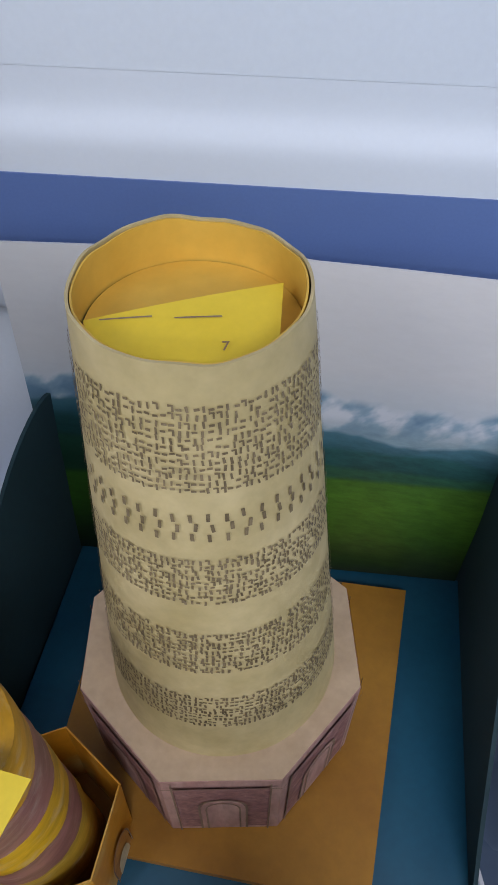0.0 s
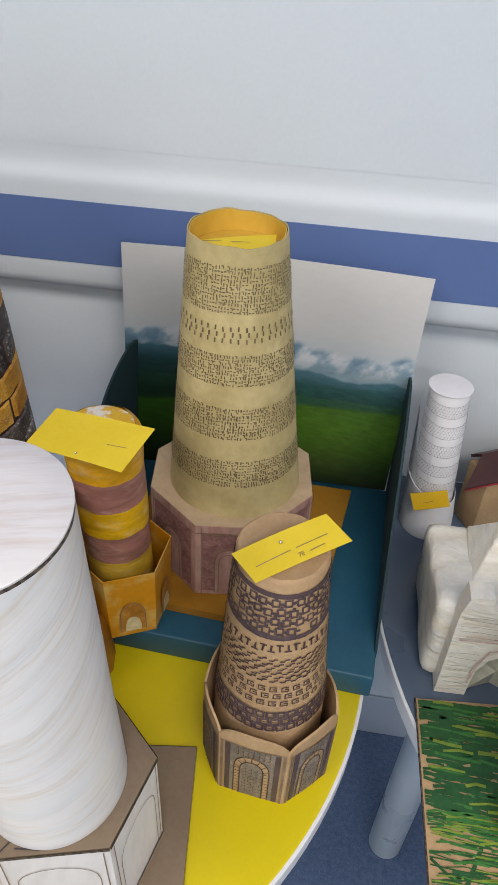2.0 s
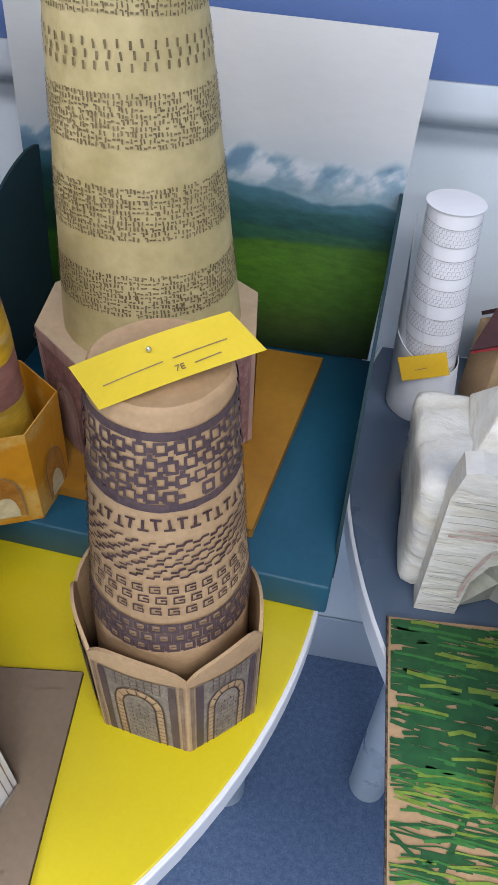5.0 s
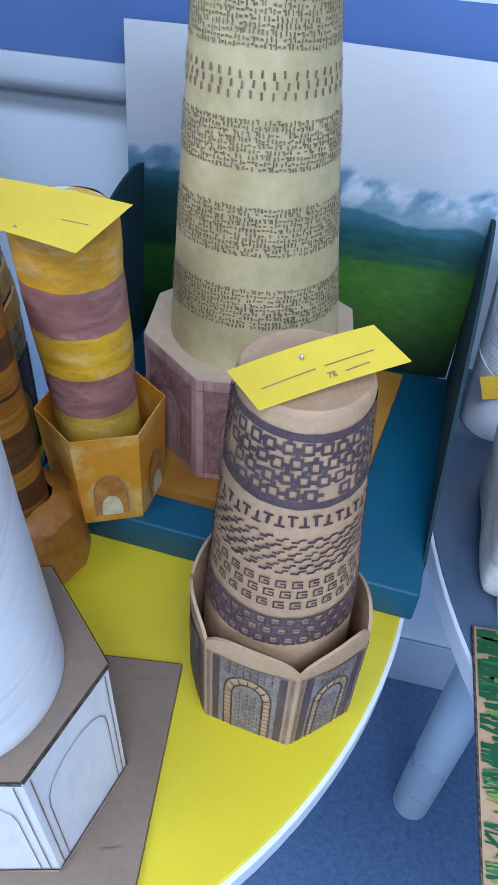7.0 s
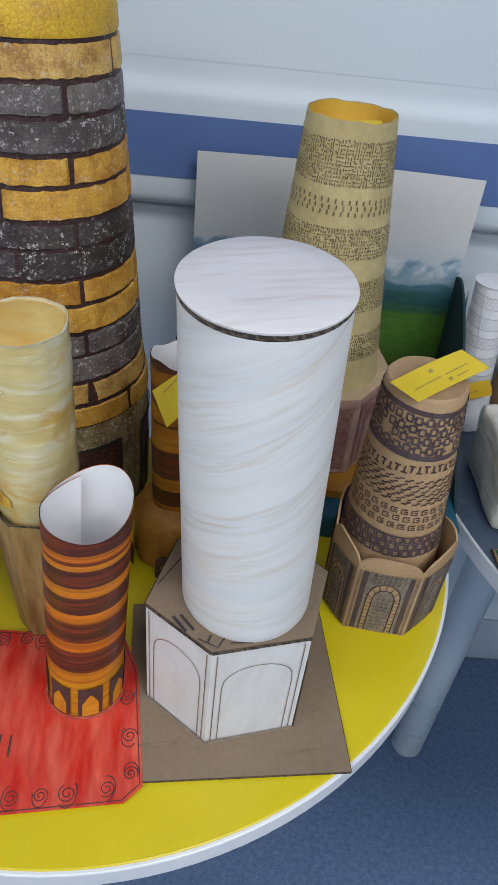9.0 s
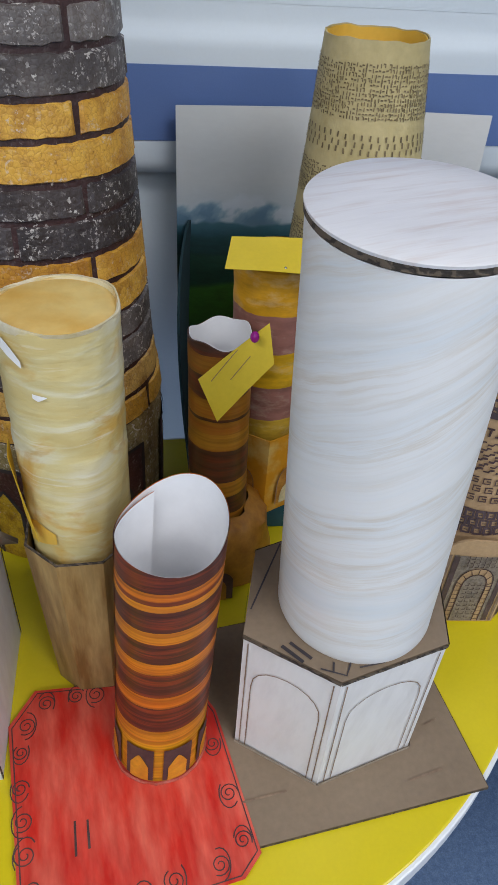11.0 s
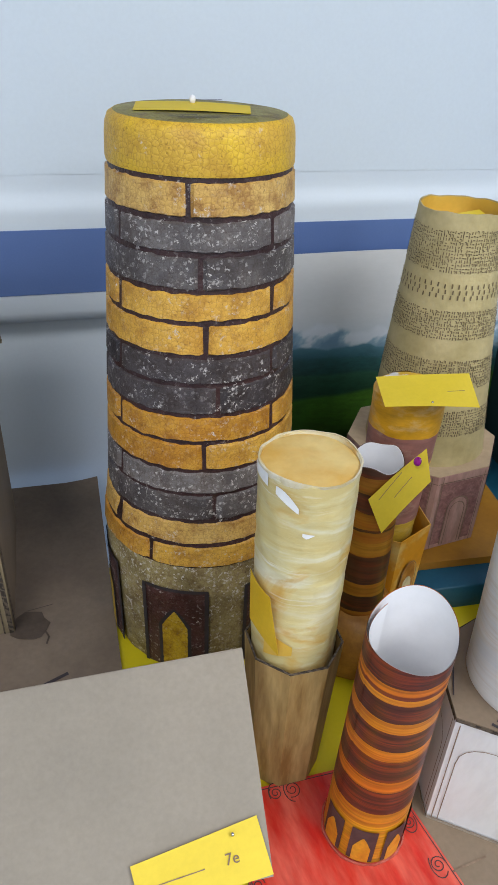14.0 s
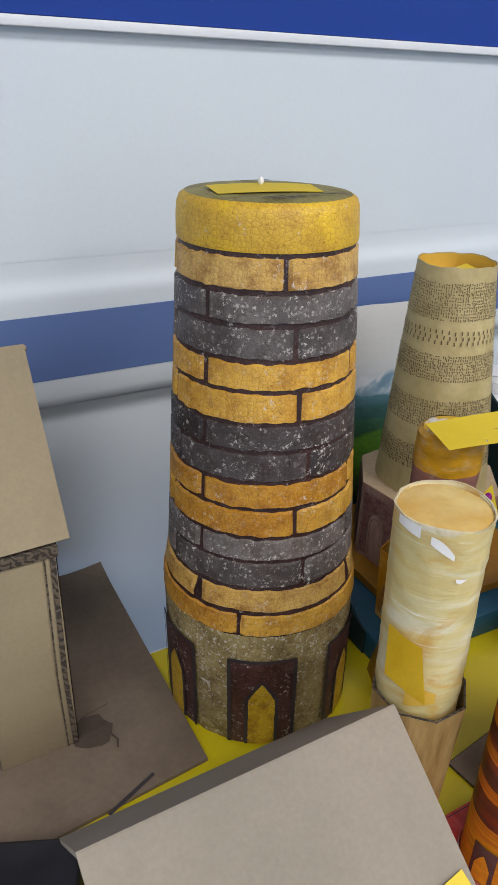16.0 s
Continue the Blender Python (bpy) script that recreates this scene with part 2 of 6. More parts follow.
def foam(name, a, b, spots=0.5, dirt=0.7):
    """Painted polystyrene: pressed beads, brown stains, fine crumbs where white shows."""
    m, n, l, s = nodes_of(name)
    v = coords(n, l)
    warp = n.new("ShaderNodeTexNoise")
    warp.inputs["Scale"].default_value = 260
    l.new(v, warp.inputs["Vector"])
    soft = mix(n, l, 0.0012, v, warp.outputs["Color"], "LINEAR_LIGHT")
    vo = n.new("ShaderNodeTexVoronoi")
    vo.feature, vo.inputs["Scale"].default_value = "DISTANCE_TO_EDGE", 225
    vo.inputs["Randomness"].default_value = 0.7
    l.new(soft, vo.inputs["Vector"])
    cell = n.new("ShaderNodeTexVoronoi")
    cell.inputs["Scale"].default_value = 290
    rag = n.new("ShaderNodeTexNoise")
    rag.inputs["Scale"].default_value, rag.inputs["Detail"].default_value = 520, 4
    l.new(v, rag.inputs["Vector"])
    l.new(mix(n, l, 0.0040, v, rag.outputs["Color"], "LINEAR_LIGHT"), cell.inputs["Vector"])
    sep = n.new("ShaderNodeSeparateColor")
    l.new(cell.outputs["Color"], sep.inputs[0])
    big, mid = noise_node(n, l, v, 24, 5), noise_node(n, l, v, 95, 5, 0.7)
    info = n.new("ShaderNodeObjectInfo")
    tone = maths(n, l, "ADD", big, maths(n, l, "MULTIPLY", maths(n, l, "SUBTRACT", info.outputs["Random"], 0.5), 0.30))
    col = ramp(n, l, tone, [(0.32, a), (0.68, b)])
    crease = ramp(n, l, vo.outputs["Distance"], [(0.0, (0.66, 0.57, 0.50)), (0.09, (1, 1, 1))])
    col = mix(n, l, maths(n, l, "MULTIPLY", mid, 1.25, True), col, mix(n, l, 1.0, col, crease, "MULTIPLY"))
    stain = ramp(n, l, noise_node(n, l, v, 52, 7, 0.75), [(0.38, (0.42, 0.27, 0.18)), (0.54, (1, 1, 1))])
    col = mix(n, l, dirt, col, mix(n, l, 1.0, col, stain, "MULTIPLY"))
    speck = ramp(n, l, noise_node(n, l, v, 420, 3, 0.6), [(0.30, (0.45, 0.38, 0.34)), (0.42, (1, 1, 1))])
    col = mix(n, l, 0.7, col, mix(n, l, 1.0, col, speck, "MULTIPLY"))
    region = ramp(n, l, noise_node(n, l, v, 42, 4, 0.6), [(0.58 - 0.14 * spots, (0, 0, 0)), (0.70 - 0.10 * spots, (1, 1, 1))])
    beads = maths(n, l, "MULTIPLY", ramp(n, l, sep.outputs[0], [(0.56, (0, 0, 0)), (0.88, (1, 1, 1))]), ramp(n, l, cell.outputs["Distance"], [(0.30, (1, 1, 1)), (0.52, (0, 0, 0))]))
    beads = maths(n, l, "MULTIPLY", beads, maths(n, l, "ADD", region, 0.34 * spots), True)
    torn = ramp(n, l, noise_node(n, l, v, 150, 6, 0.75), [(0.655 - 0.045 * spots, (0, 0, 0)), (0.71 - 0.045 * spots, (1, 1, 1))])
    flake = ramp(n, l, noise_node(n, l, v, 85, 5, 0.65, 1.2), [(0.665 - 0.02 * spots, (0, 0, 0)), (0.69 - 0.02 * spots, (1, 1, 1))])
    chip = maths(n, l, "MAXIMUM", beads, maths(n, l, "MULTIPLY", torn, 0.4 + 0.5 * spots))
    chip = maths(n, l, "MAXIMUM", chip, maths(n, l, "MULTIPLY", flake, min(1.0, 1.1 * spots)))
    col = mix(n, l, maths(n, l, "MULTIPLY", chip, 0.82), col, (0.60, 0.56, 0.52))
    l.new(col, s.inputs["Base Color"])
    s.inputs["Roughness"].default_value = 0.5
    bump(n, l, s, maths(n, l, "ADD", ramp(n, l, vo.outputs["Distance"], [(0.0, (0, 0, 0)), (0.3, (1, 1, 1))]), maths(n, l, "MULTIPLY", mid, 1.5)), 0.28, 0.0008)
    return m


def streaked(name, base, warm, cool):
    """White card brushed in slanting warm and cool streaks that wind round a shaft."""
    m, n, l, s = nodes_of(name)
    tc, sep = n.new("ShaderNodeTexCoord"), n.new("ShaderNodeSeparateXYZ")
    l.new(tc.outputs["Object"], sep.inputs[0])
    v = coords(n, l)
    u = maths(n, l, "MULTIPLY", maths(n, l, "ARCTAN2", sep.outputs["X"], maths(n, l, "MULTIPLY", sep.outputs["Y"], -1.0)), 0.055)
    slant = ramp(n, l, maths(n, l, "DIVIDE", sep.outputs["Z"], 0.42, True), [(0.33, (0.02,) * 3), (0.55, (0.30,) * 3), (0.75, (0.60,) * 3), (1.0, (0.45,) * 3)])
    drift = maths(n, l, "MULTIPLY", noise_node(n, l, v, 12, 2), 0.016)
    across = maths(n, l, "ADD", maths(n, l, "SUBTRACT", sep.outputs["Z"], maths(n, l, "MULTIPLY", u, slant)), drift)
    comb = n.new("ShaderNodeCombineXYZ")
    l.new(maths(n, l, "MULTIPLY", u, 14.0), comb.inputs[0])
    l.new(maths(n, l, "MULTIPLY", across, 170.0), comb.inputs[1])
    fine = noise_node(n, l, comb.outputs[0], 1.0, 6, 0.7)
    wide = noise_node(n, l, comb.outputs[0], 0.24, 4, 0.6)
    col = ramp(n, l, wide, [(0.30, cool), (0.55, base)])
    where = ramp(n, l, noise_node(n, l, comb.outputs[0], 0.16, 3), [(0.38, (0.12,) * 3), (0.62, (1, 1, 1))])
    line = ramp(n, l, fine, [(0.44, (0, 0, 0)), (0.66, (1, 1, 1))])
    col = mix(n, l, maths(n, l, "MULTIPLY", maths(n, l, "MULTIPLY", line, where), 0.62), col, warm)
    l.new(col, s.inputs["Base Color"])
    s.inputs["Roughness"].default_value = 0.45
    bump(n, l, s, fine, 0.18, 0.0006)
    return m


WALL = plain("wall_paint", (0.62, 0.685, 0.735), (0.66, 0.725, 0.77), 1.2, 220, 0.42, 0.04, depth=0.03)
RAIL = plain("rail_plastic", (0.60, 0.66, 0.71), (0.64, 0.70, 0.745), 2.0, 300, 0.5, 0.03, depth=0.02)
BLUE = plain("rail_blue_band", (0.095, 0.16, 0.365), (0.11, 0.18, 0.39), 3.0, 500, 0.4, 0.06, depth=0.06)
NAVY = plain("board_blue", (0.001, 0.042, 0.30), (0.002, 0.050, 0.33), 2.0, 300, 0.6, 0.03, depth=0.05)
PLINTH = plain("skirting_grey", (0.36, 0.42, 0.50), (0.40, 0.46, 0.53), 4.0, 200, 0.4, 0.05, depth=0.05)
CEILING = plain("ceiling_paint", (0.78, 0.78, 0.77), (0.82, 0.82, 0.81), 2.0, 200, 0.8, 0.05, depth=0.04)
FLOOR = plain("speckled_lino", (0.085, 0.14, 0.26), (0.16, 0.235, 0.375), 105.0, 380.0, 0.35, 0.05, spread=(0.3, 0.7), depth=0.40)
YELLOW = plain("yellow_laminate", (0.64, 0.52, 0.010), (0.70, 0.57, 0.016), 5.0, 300, 0.32, 0.03, depth=0.04)
SLATE = plain("slate_laminate", (0.085, 0.125, 0.19), (0.10, 0.145, 0.21), 5.0, 300, 0.3, 0.03, depth=0.06)
EDGE = plain("white_edging", (0.72, 0.75, 0.78), (0.78, 0.8, 0.82), 8.0, 200, 0.35, 0.03, depth=0.04)
LEG = plain("leg_enamel", (0.50, 0.58, 0.64), (0.56, 0.63, 0.68), 8.0, 200, 0.3, 0.03, depth=0.05)
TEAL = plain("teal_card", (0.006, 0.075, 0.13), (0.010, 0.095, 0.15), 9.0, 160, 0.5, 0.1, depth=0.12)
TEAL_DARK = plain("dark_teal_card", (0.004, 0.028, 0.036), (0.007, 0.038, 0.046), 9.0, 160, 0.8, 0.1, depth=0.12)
ORANGE = plain("ochre_card", (0.34, 0.15, 0.010), (0.43, 0.205, 0.018), 14.0, 120, 0.55, 0.12, depth=0.12)
KRAFT = plain("kraft_paper", (0.42, 0.27, 0.14), (0.52, 0.35, 0.19), 18.0, 260, 0.75, 0.25, depth=0.15)
KRAFT_DARK = plain("kraft_shadow", (0.20, 0.14, 0.085), (0.27, 0.19, 0.115), 14.0, 200, 0.8, 0.2, depth=0.15)
CARD = plain("grey_cardboard", (0.27, 0.235, 0.185), (0.33, 0.285, 0.225), 7.0, 240, 0.8, 0.14, stretch=(1, 1, 1), depth=0.10)
CARD_BROWN = plain("brown_cardboard", (0.20, 0.145, 0.095), (0.25, 0.185, 0.125), 9.0, 200, 0.8, 0.14, depth=0.12)
WHITE = plain("white_card", (0.665, 0.65, 0.64), (0.71, 0.70, 0.69), 1.0, 2.0, 0.6, 0.1, stretch=(60, 60, 14), turn=(0, 12, 0), spread=(0.34, 0.56), depth=0.05)
PAPER = plain("white_paper", (0.78, 0.78, 0.80), (0.84, 0.84, 0.86), 14.0, 120, 0.55, 0.06, depth=0.03)
NOTE = plain("yellow_note_paper", (0.72, 0.53, 0.022), (0.78, 0.58, 0.035), 20.0, 300, 0.6, 0.05, depth=0.05)
NOTE_DEEP = plain("deep_yellow_paper", (0.70, 0.42, 0.01), (0.76, 0.48, 0.02), 20.0, 300, 0.6, 0.05, depth=0.08)
INK = plain("pen_ink", (0.03, 0.025, 0.03), (0.05, 0.04, 0.045), 60, 300, 0.6, 0.05)
PENCIL = plain("pencil_grey", (0.42, 0.42, 0.43), (0.58, 0.58, 0.59), 150, 400, 0.7, 0.05)
INK_BROWN = plain("brown_marker", (0.055, 0.028, 0.03), (0.10, 0.055, 0.05), 60, 300, 0.6, 0.05)
INK_PLUM = plain("plum_marker", (0.070, 0.044, 0.050), (0.115, 0.075, 0.078), 50, 300, 0.6, 0.05)
INK_OLIVE = plain("brown_ink_dash", (0.13, 0.095, 0.045), (0.25, 0.19, 0.10), 80, 300, 0.7, 0.05)
INK_SEPIA = plain("sepia_line", (0.20, 0.13, 0.085), (0.30, 0.21, 0.14), 50, 300, 0.7, 0.05)
INK_GREY = plain("grey_pencil_fill", (0.21, 0.175, 0.14), (0.33, 0.27, 0.205), 70, 400, 0.75, 0.1, depth=0.4)
WHITE_STREAK = streaked("streaked_white_card", (0.73, 0.73, 0.72), (0.54, 0.44, 0.31), (0.645, 0.68, 0.70))
WHITE_LID = plain("scratched_white_disc", (0.71, 0.70, 0.70), (0.58, 0.50, 0.46), 1.0, 3.0, 0.5, 0.15, stretch=(14, 160, 30), turn=(0, 0, 14), spread=(0.5, 0.80), depth=0.06)
WHITE_WRAP = plain("painted_wrapping_paper", (0.80, 0.75, 0.62), (0.88, 0.86, 0.78), 40.0, 110, 0.4, 0.8, stretch=(0.5, 0.5, 2.4), depth=0.16, distance=0.004, spread=(0.34, 0.56))
RED = plain("red_marker_sheet", (0.62, 0.022, 0.012), (0.78, 0.14, 0.09), 1.0, 2.4, 0.35, 0.06, stretch=(60, 14, 30), turn=(0, 0, 8), spread=(0.36, 0.70), depth=0.22)
BEIGE = plain("beige_paper", (0.44, 0.355, 0.155), (0.57, 0.47, 0.235), 20.0, 120, 0.6, 0.16, depth=0.12)
BEIGE_IN = plain("ochre_paper", (0.66, 0.40, 0.05), (0.74, 0.48, 0.075), 16.0, 120, 0.6, 0.2, depth=0.08)
PINK = plain("rose_pencil_card", (0.40, 0.215, 0.185), (0.55, 0.35, 0.29), 1.0, 2.6, 0.7, 0.1, stretch=(60, 60, 16), spread=(0.3, 0.7), depth=0.3)
PINK_TOP = plain("tan_card", (0.47, 0.34, 0.205), (0.55, 0.41, 0.26), 16.0, 140, 0.7, 0.12, depth=0.12)
PINK_DARK = plain("rose_pencil_dark", (0.24, 0.105, 0.10), (0.40, 0.21, 0.185), 90, 260, 0.7, 0.1, depth=0.4)
TAN = plain("tan_painted_card", (0.25, 0.14, 0.035), (0.54, 0.38, 0.15), 1.0, 3.0, 0.55, 0.2, stretch=(70, 70, 9), spread=(0.36, 0.66), depth=0.25)
BROWN_ROOF = plain("maroon_card", (0.055, 0.018, 0.018), (0.08, 0.028, 0.026), 14.0, 120, 0.5, 0.1)
RED_EDGE = plain("red_edge", (0.35, 0.03, 0.03), (0.45, 0.05, 0.05), 14.0, 120, 0.5, 0.1)
BLACK = plain("black_card", (0.010, 0.011, 0.016), (0.020, 0.021, 0.028), 14.0, 120, 0.5, 0.12)
STRIPE = plain("ochre_paint", (0.45, 0.28, 0.02), (0.60, 0.40, 0.04), 30.0, 140, 0.5, 0.15)
GREENS = [plain("green_marker", (0.012, 0.085, 0.022), (0.02, 0.12, 0.035), 60, 200, 0.5, 0.05), plain("mid_green_marker", (0.03, 0.17, 0.03), (0.05, 0.22, 0.05), 60, 200, 0.5, 0.05), plain("lime_marker", (0.16, 0.26, 0.03), (0.24, 0.35, 0.05), 60, 200, 0.5, 0.05)]
PIN = plain("magenta_bead", (0.35, 0.01, 0.25), (0.42, 0.02, 0.32), 60, 200, 0.2, 0.0)
STEEL = plain("pin_steel", (0.6, 0.6, 0.6), (0.7, 0.7, 0.7), 60, 200, 0.25, 0.0, metal=1.0)
GLUE = plain("clear_glue_bead", (0.30, 0.25, 0.19), (0.42, 0.36, 0.29), 60, 200, 0.12, 0.3)
GLUE_RED = plain("glue_over_red", (0.42, 0.07, 0.045), (0.55, 0.14, 0.10), 60, 200, 0.1, 0.3)
FOAM_YELLOW, FOAM_GREY = foam("foam_ochre", (0.50, 0.225, 0.018), (0.70, 0.40, 0.06), 0.46, 0.55), foam("foam_grey", (0.075, 0.064, 0.062), (0.20, 0.18, 0.17), 0.95, 0.5)
FOAM_BLACK, FOAM_CAP = foam("foam_black", (0.030, 0.024, 0.025), (0.075, 0.062, 0.062), 0.65), foam("foam_bright_yellow", (0.66, 0.40, 0.040), (0.84, 0.56, 0.012), 0.05, 0.3)
FOAM_OLIVE, FOAM_PALE = foam("foam_olive", (0.12, 0.092, 0.034), (0.33, 0.265, 0.115), 1.2), foam("foam_pale_ochre", (0.58, 0.34, 0.075), (0.70, 0.46, 0.14), 0.3)
GROOVE = foam("foam_groove", (0.032, 0.012, 0.012), (0.065, 0.026, 0.024), 0.2)
FOAM_DOOR, FOAM_ARCH = foam("foam_door_brown", (0.05, 0.018, 0.018), (0.085, 0.032, 0.03), 0.35), foam("foam_arch_yellow", (0.52, 0.33, 0.02), (0.68, 0.45, 0.03), 0.25)
FOAM_TOP = foam("foam_top_green", (0.22, 0.20, 0.035), (0.33, 0.29, 0.07), 0.1)


def fluted(name, dark, light, scale):
    m, n, l, s = nodes_of(name)
    v = coords(n, l, (1, 1, 1))
    w = n.new("ShaderNodeTexWave")
    w.wave_type, w.bands_direction = "BANDS", "DIAGONAL"
    w.inputs["Scale"].default_value, w.inputs["Distortion"].default_value = scale, 9.0
    w.inputs["Detail"].default_value, w.inputs["Detail Scale"].default_value = 4.0, 2.0
    l.new(v, w.inputs["Vector"])
    l.new(ramp(n, l, w.outputs["Fac"], [(0.3, dark), (0.6, light)]), s.inputs["Base Color"])
    s.inputs["Roughness"].default_value = 0.85
    bump(n, l, s, w.outputs["Fac"], 0.5, 0.001)
    return m


FLUTE = fluted("corrugated_edge", (0.040, 0.031, 0.024), (0.115, 0.088, 0.062), 62)


def landscape():
    m, n, l, s = nodes_of("painted_landscape")
    tc, sep = n.new("ShaderNodeTexCoord"), n.new("ShaderNodeSeparateXYZ")
    l.new(tc.outputs["Object"], sep.inputs[0])
    f = maths(n, l, "DIVIDE", sep.outputs["Z"], 0.308, True)
    x = sep.outputs["X"]

    def ridge(level, rise, scale, offset, soft, slope=0.0):
        mp = n.new("ShaderNodeCombineXYZ")
        l.new(maths(n, l, "ADD", maths(n, l, "MULTIPLY", x, scale), offset), mp.inputs[0])
        line = maths(n, l, "ADD", level, maths(n, l, "MULTIPLY", maths(n, l, "SUBTRACT", noise_node(n, l, mp.outputs[0], 1.0, 3, 0.45), 0.5), rise * 2))
        line = maths(n, l, "ADD", line, maths(n, l, "MULTIPLY", x, slope))
        return maths(n, l, "MULTIPLY", maths(n, l, "SUBTRACT", line, f), soft, True), line

    col = ramp(n, l, f, [(0.54, (0.40, 0.49, 0.55)), (0.74, (0.57, 0.58, 0.58)), (1.0, (0.64, 0.635, 0.62))])
    far, top = ridge(0.665, 0.10, 15, 3.0, 40, -0.08)
    depth = maths(n, l, "SUBTRACT", top, f)
    snow = ramp(n, l, maths(n, l, "ADD", noise_node(n, l, coords(n, l, (34, 1, 20), (0, 50, 0)), 1.0, 4, 0.5), maths(n, l, "MULTIPLY", depth, -1.2)), [(0.34, (0.13, 0.24, 0.34)), (0.42, (0.25, 0.37, 0.46)), (0.50, (0.58, 0.62, 0.66))])
    snow = mix(n, l, ramp(n, l, f, [(0.53, (1, 1, 1)), (0.60, (0, 0, 0))]), snow, (0.24, 0.36, 0.41))
    col = mix(n, l, maths(n, l, "MULTIPLY", far, 0.95), col, snow)
    for level, rise, scale, offset, soft, slope, high, deep in ((0.565, 0.06, 14, 9.0, 90, -0.20, (0.075, 0.19, 0.24), (0.022, 0.10, 0.115)), (0.52, 0.05, 11, 21.0, 60, -0.22, (0.03, 0.12, 0.12), (0.016, 0.075, 0.065)), (0.45, 0.04, 9, 33.0, 60, -0.10, (0.035, 0.13, 0.07), (0.014, 0.07, 0.035))):
        near, line = ridge(level, rise, scale, offset, soft, slope)
        body = ramp(n, l, maths(n, l, "SUBTRACT", line, f), [(0.0, high), (0.09, deep)])
        col = mix(n, l, near, col, body)
    near, line = ridge(0.375, 0.03, 8, 47.0, 55, 0.22)
    grass = ramp(n, l, f, [(0.0, (0.012, 0.024, 0.007)), (0.09, (0.028, 0.065, 0.010)), (0.19, (0.05, 0.14, 0.012)), (0.32, (0.075, 0.20, 0.018)), (0.42, (0.06, 0.16, 0.022))])
    col = mix(n, l, near, col, grass)
    grain = ramp(n, l, noise_node(n, l, coords(n, l, (50, 1, 150), (0, 4, 0)), 1.0, 6, 0.7), [(0.3, (0.55,) * 3), (0.62, (1, 1, 1))])
    low = ramp(n, l, f, [(0.48, (1, 1, 1)), (0.60, (0.10, 0.10, 0.10))])
    col = mix(n, l, low, col, mix(n, l, 1.0, col, grain, "MULTIPLY"))
    west = ramp(n, l, maths(n, l, "ADD", maths(n, l, "MULTIPLY", x, 2.7), 0.5), [(0.10, (0.30, 0.45, 0.50)), (0.55, (1, 1, 1))])
    meadow = ramp(n, l, f, [(0.52, (1, 1, 1)), (0.66, (0.14, 0.14, 0.14))])
    col = mix(n, l, meadow, col, mix(n, l, 1.0, col, west, "MULTIPLY"))
    l.new(col, s.inputs["Base Color"])
    s.inputs["Roughness"].default_value = 0.4
    bump(n, l, s, noise_node(n, l, coords(n, l), 180, 3), 0.06, 0.0005)
    return m


LANDSCAPE = landscape()

# ---- the room ----
X0, X1, Y0, WALL_Y, HIGH = -3.2, 3.2, -3.6, 0.755, 2.8


def structure(name, me, material, label):
    ob = part(name, me, material)
    return tagged(ob, label, name.split("_")[0], kind="structure")


structure("floor", box_mesh("floor", X0 - 0.1, X1 + 0.1, Y0 - 0.1, WALL_Y + 0.1, -0.1, 0.0), FLOOR, "blue speckled linoleum floor with a dull sheen")
structure("ceiling", box_mesh("ceiling", X0 - 0.1, X1 + 0.1, Y0 - 0.1, WALL_Y + 0.1, HIGH, HIGH + 0.1), CEILING, "plain white painted ceiling above the tables")
structure("wall_north", box_mesh("wall_north", X0, X1, WALL_Y, WALL_Y + 0.1, 0.0, HIGH), WALL, "pale blue-white painted wall behind the models")
structure("wall_panel", box_mesh("wall_panel", X0, X1, WALL_Y - 0.0312, WALL_Y - 0.0005, 1.2012, HIGH), WALL, "pale blue-white wall lining above the rail")
structure("wall_south", box_mesh("wall_south", X0, X1, Y0 - 0.1, Y0, 0.0, HIGH), WALL, "pale painted wall across the room")
structure("wall_east", box_mesh("wall_east", X1, X1 + 0.1, Y0 - 0.1, WALL_Y + 0.1, 0.0, HIGH), WALL, "pale painted side wall of the room")
structure("wall_west", box_mesh("wall_west", X0 - 0.1, X0, Y0 - 0.1, WALL_Y + 0.1, 0.0, HIGH), WALL, "pale painted side wall of the room")
structure("baseboard", box_mesh("baseboard", X0, X1, WALL_Y - 0.006, WALL_Y - 0.0005, 0.0, 0.14, 0.002), PLINTH, "grey skirting strip along the foot of the wall")


def wall_rail():
    """A deep crash rail: rounded white plastic with a flat blue band let into its face."""
    t = thing("wall_rail", (0, WALL_Y, 0), "white plastic wall rail with a wide blue band", "rail", kind="structure")
    face = 0.0408
    low, high, b0, b1 = 1.021, 1.200, 1.062, 1.141
    # (out, height) of the profile, from the wall's foot round to the wall again
    pr = [(0.0, low - 0.004), (face - 0.030, low - 0.004), (face - 0.014, low + 0.000), (face - 0.004, low + 0.008), (face, low + 0.018), (face, b0), (face, b1), (face, b1 + 0.016),
          (face - 0.0005, b1 + 0.022), (face - 0.0022, b1 + 0.027), (face - 0.0050, b1 + 0.032), (face - 0.0076, b1 + 0.037), (face - 0.0092, b1 + 0.043), (face - 0.0098, b1 + 0.051), (face - 0.010, b1 + 0.060)]
    verts, faces = [], []
    for x in (X0, X1):
        verts += [(x, -o, z) for o, z in pr]
    k = len(pr)
    faces = [(i, i + 1, k + i + 1, k + i) for i in range(k - 1)]
    part("rail_body", mesh("rail_body", verts, faces, True), RAIL, t)
    part("blue_band", box_mesh("blue_band", X0, X1, -face - 0.0012, -face + 0.001, b0, b1), BLUE, t, "flat blue band")
    return t


wall_rail()


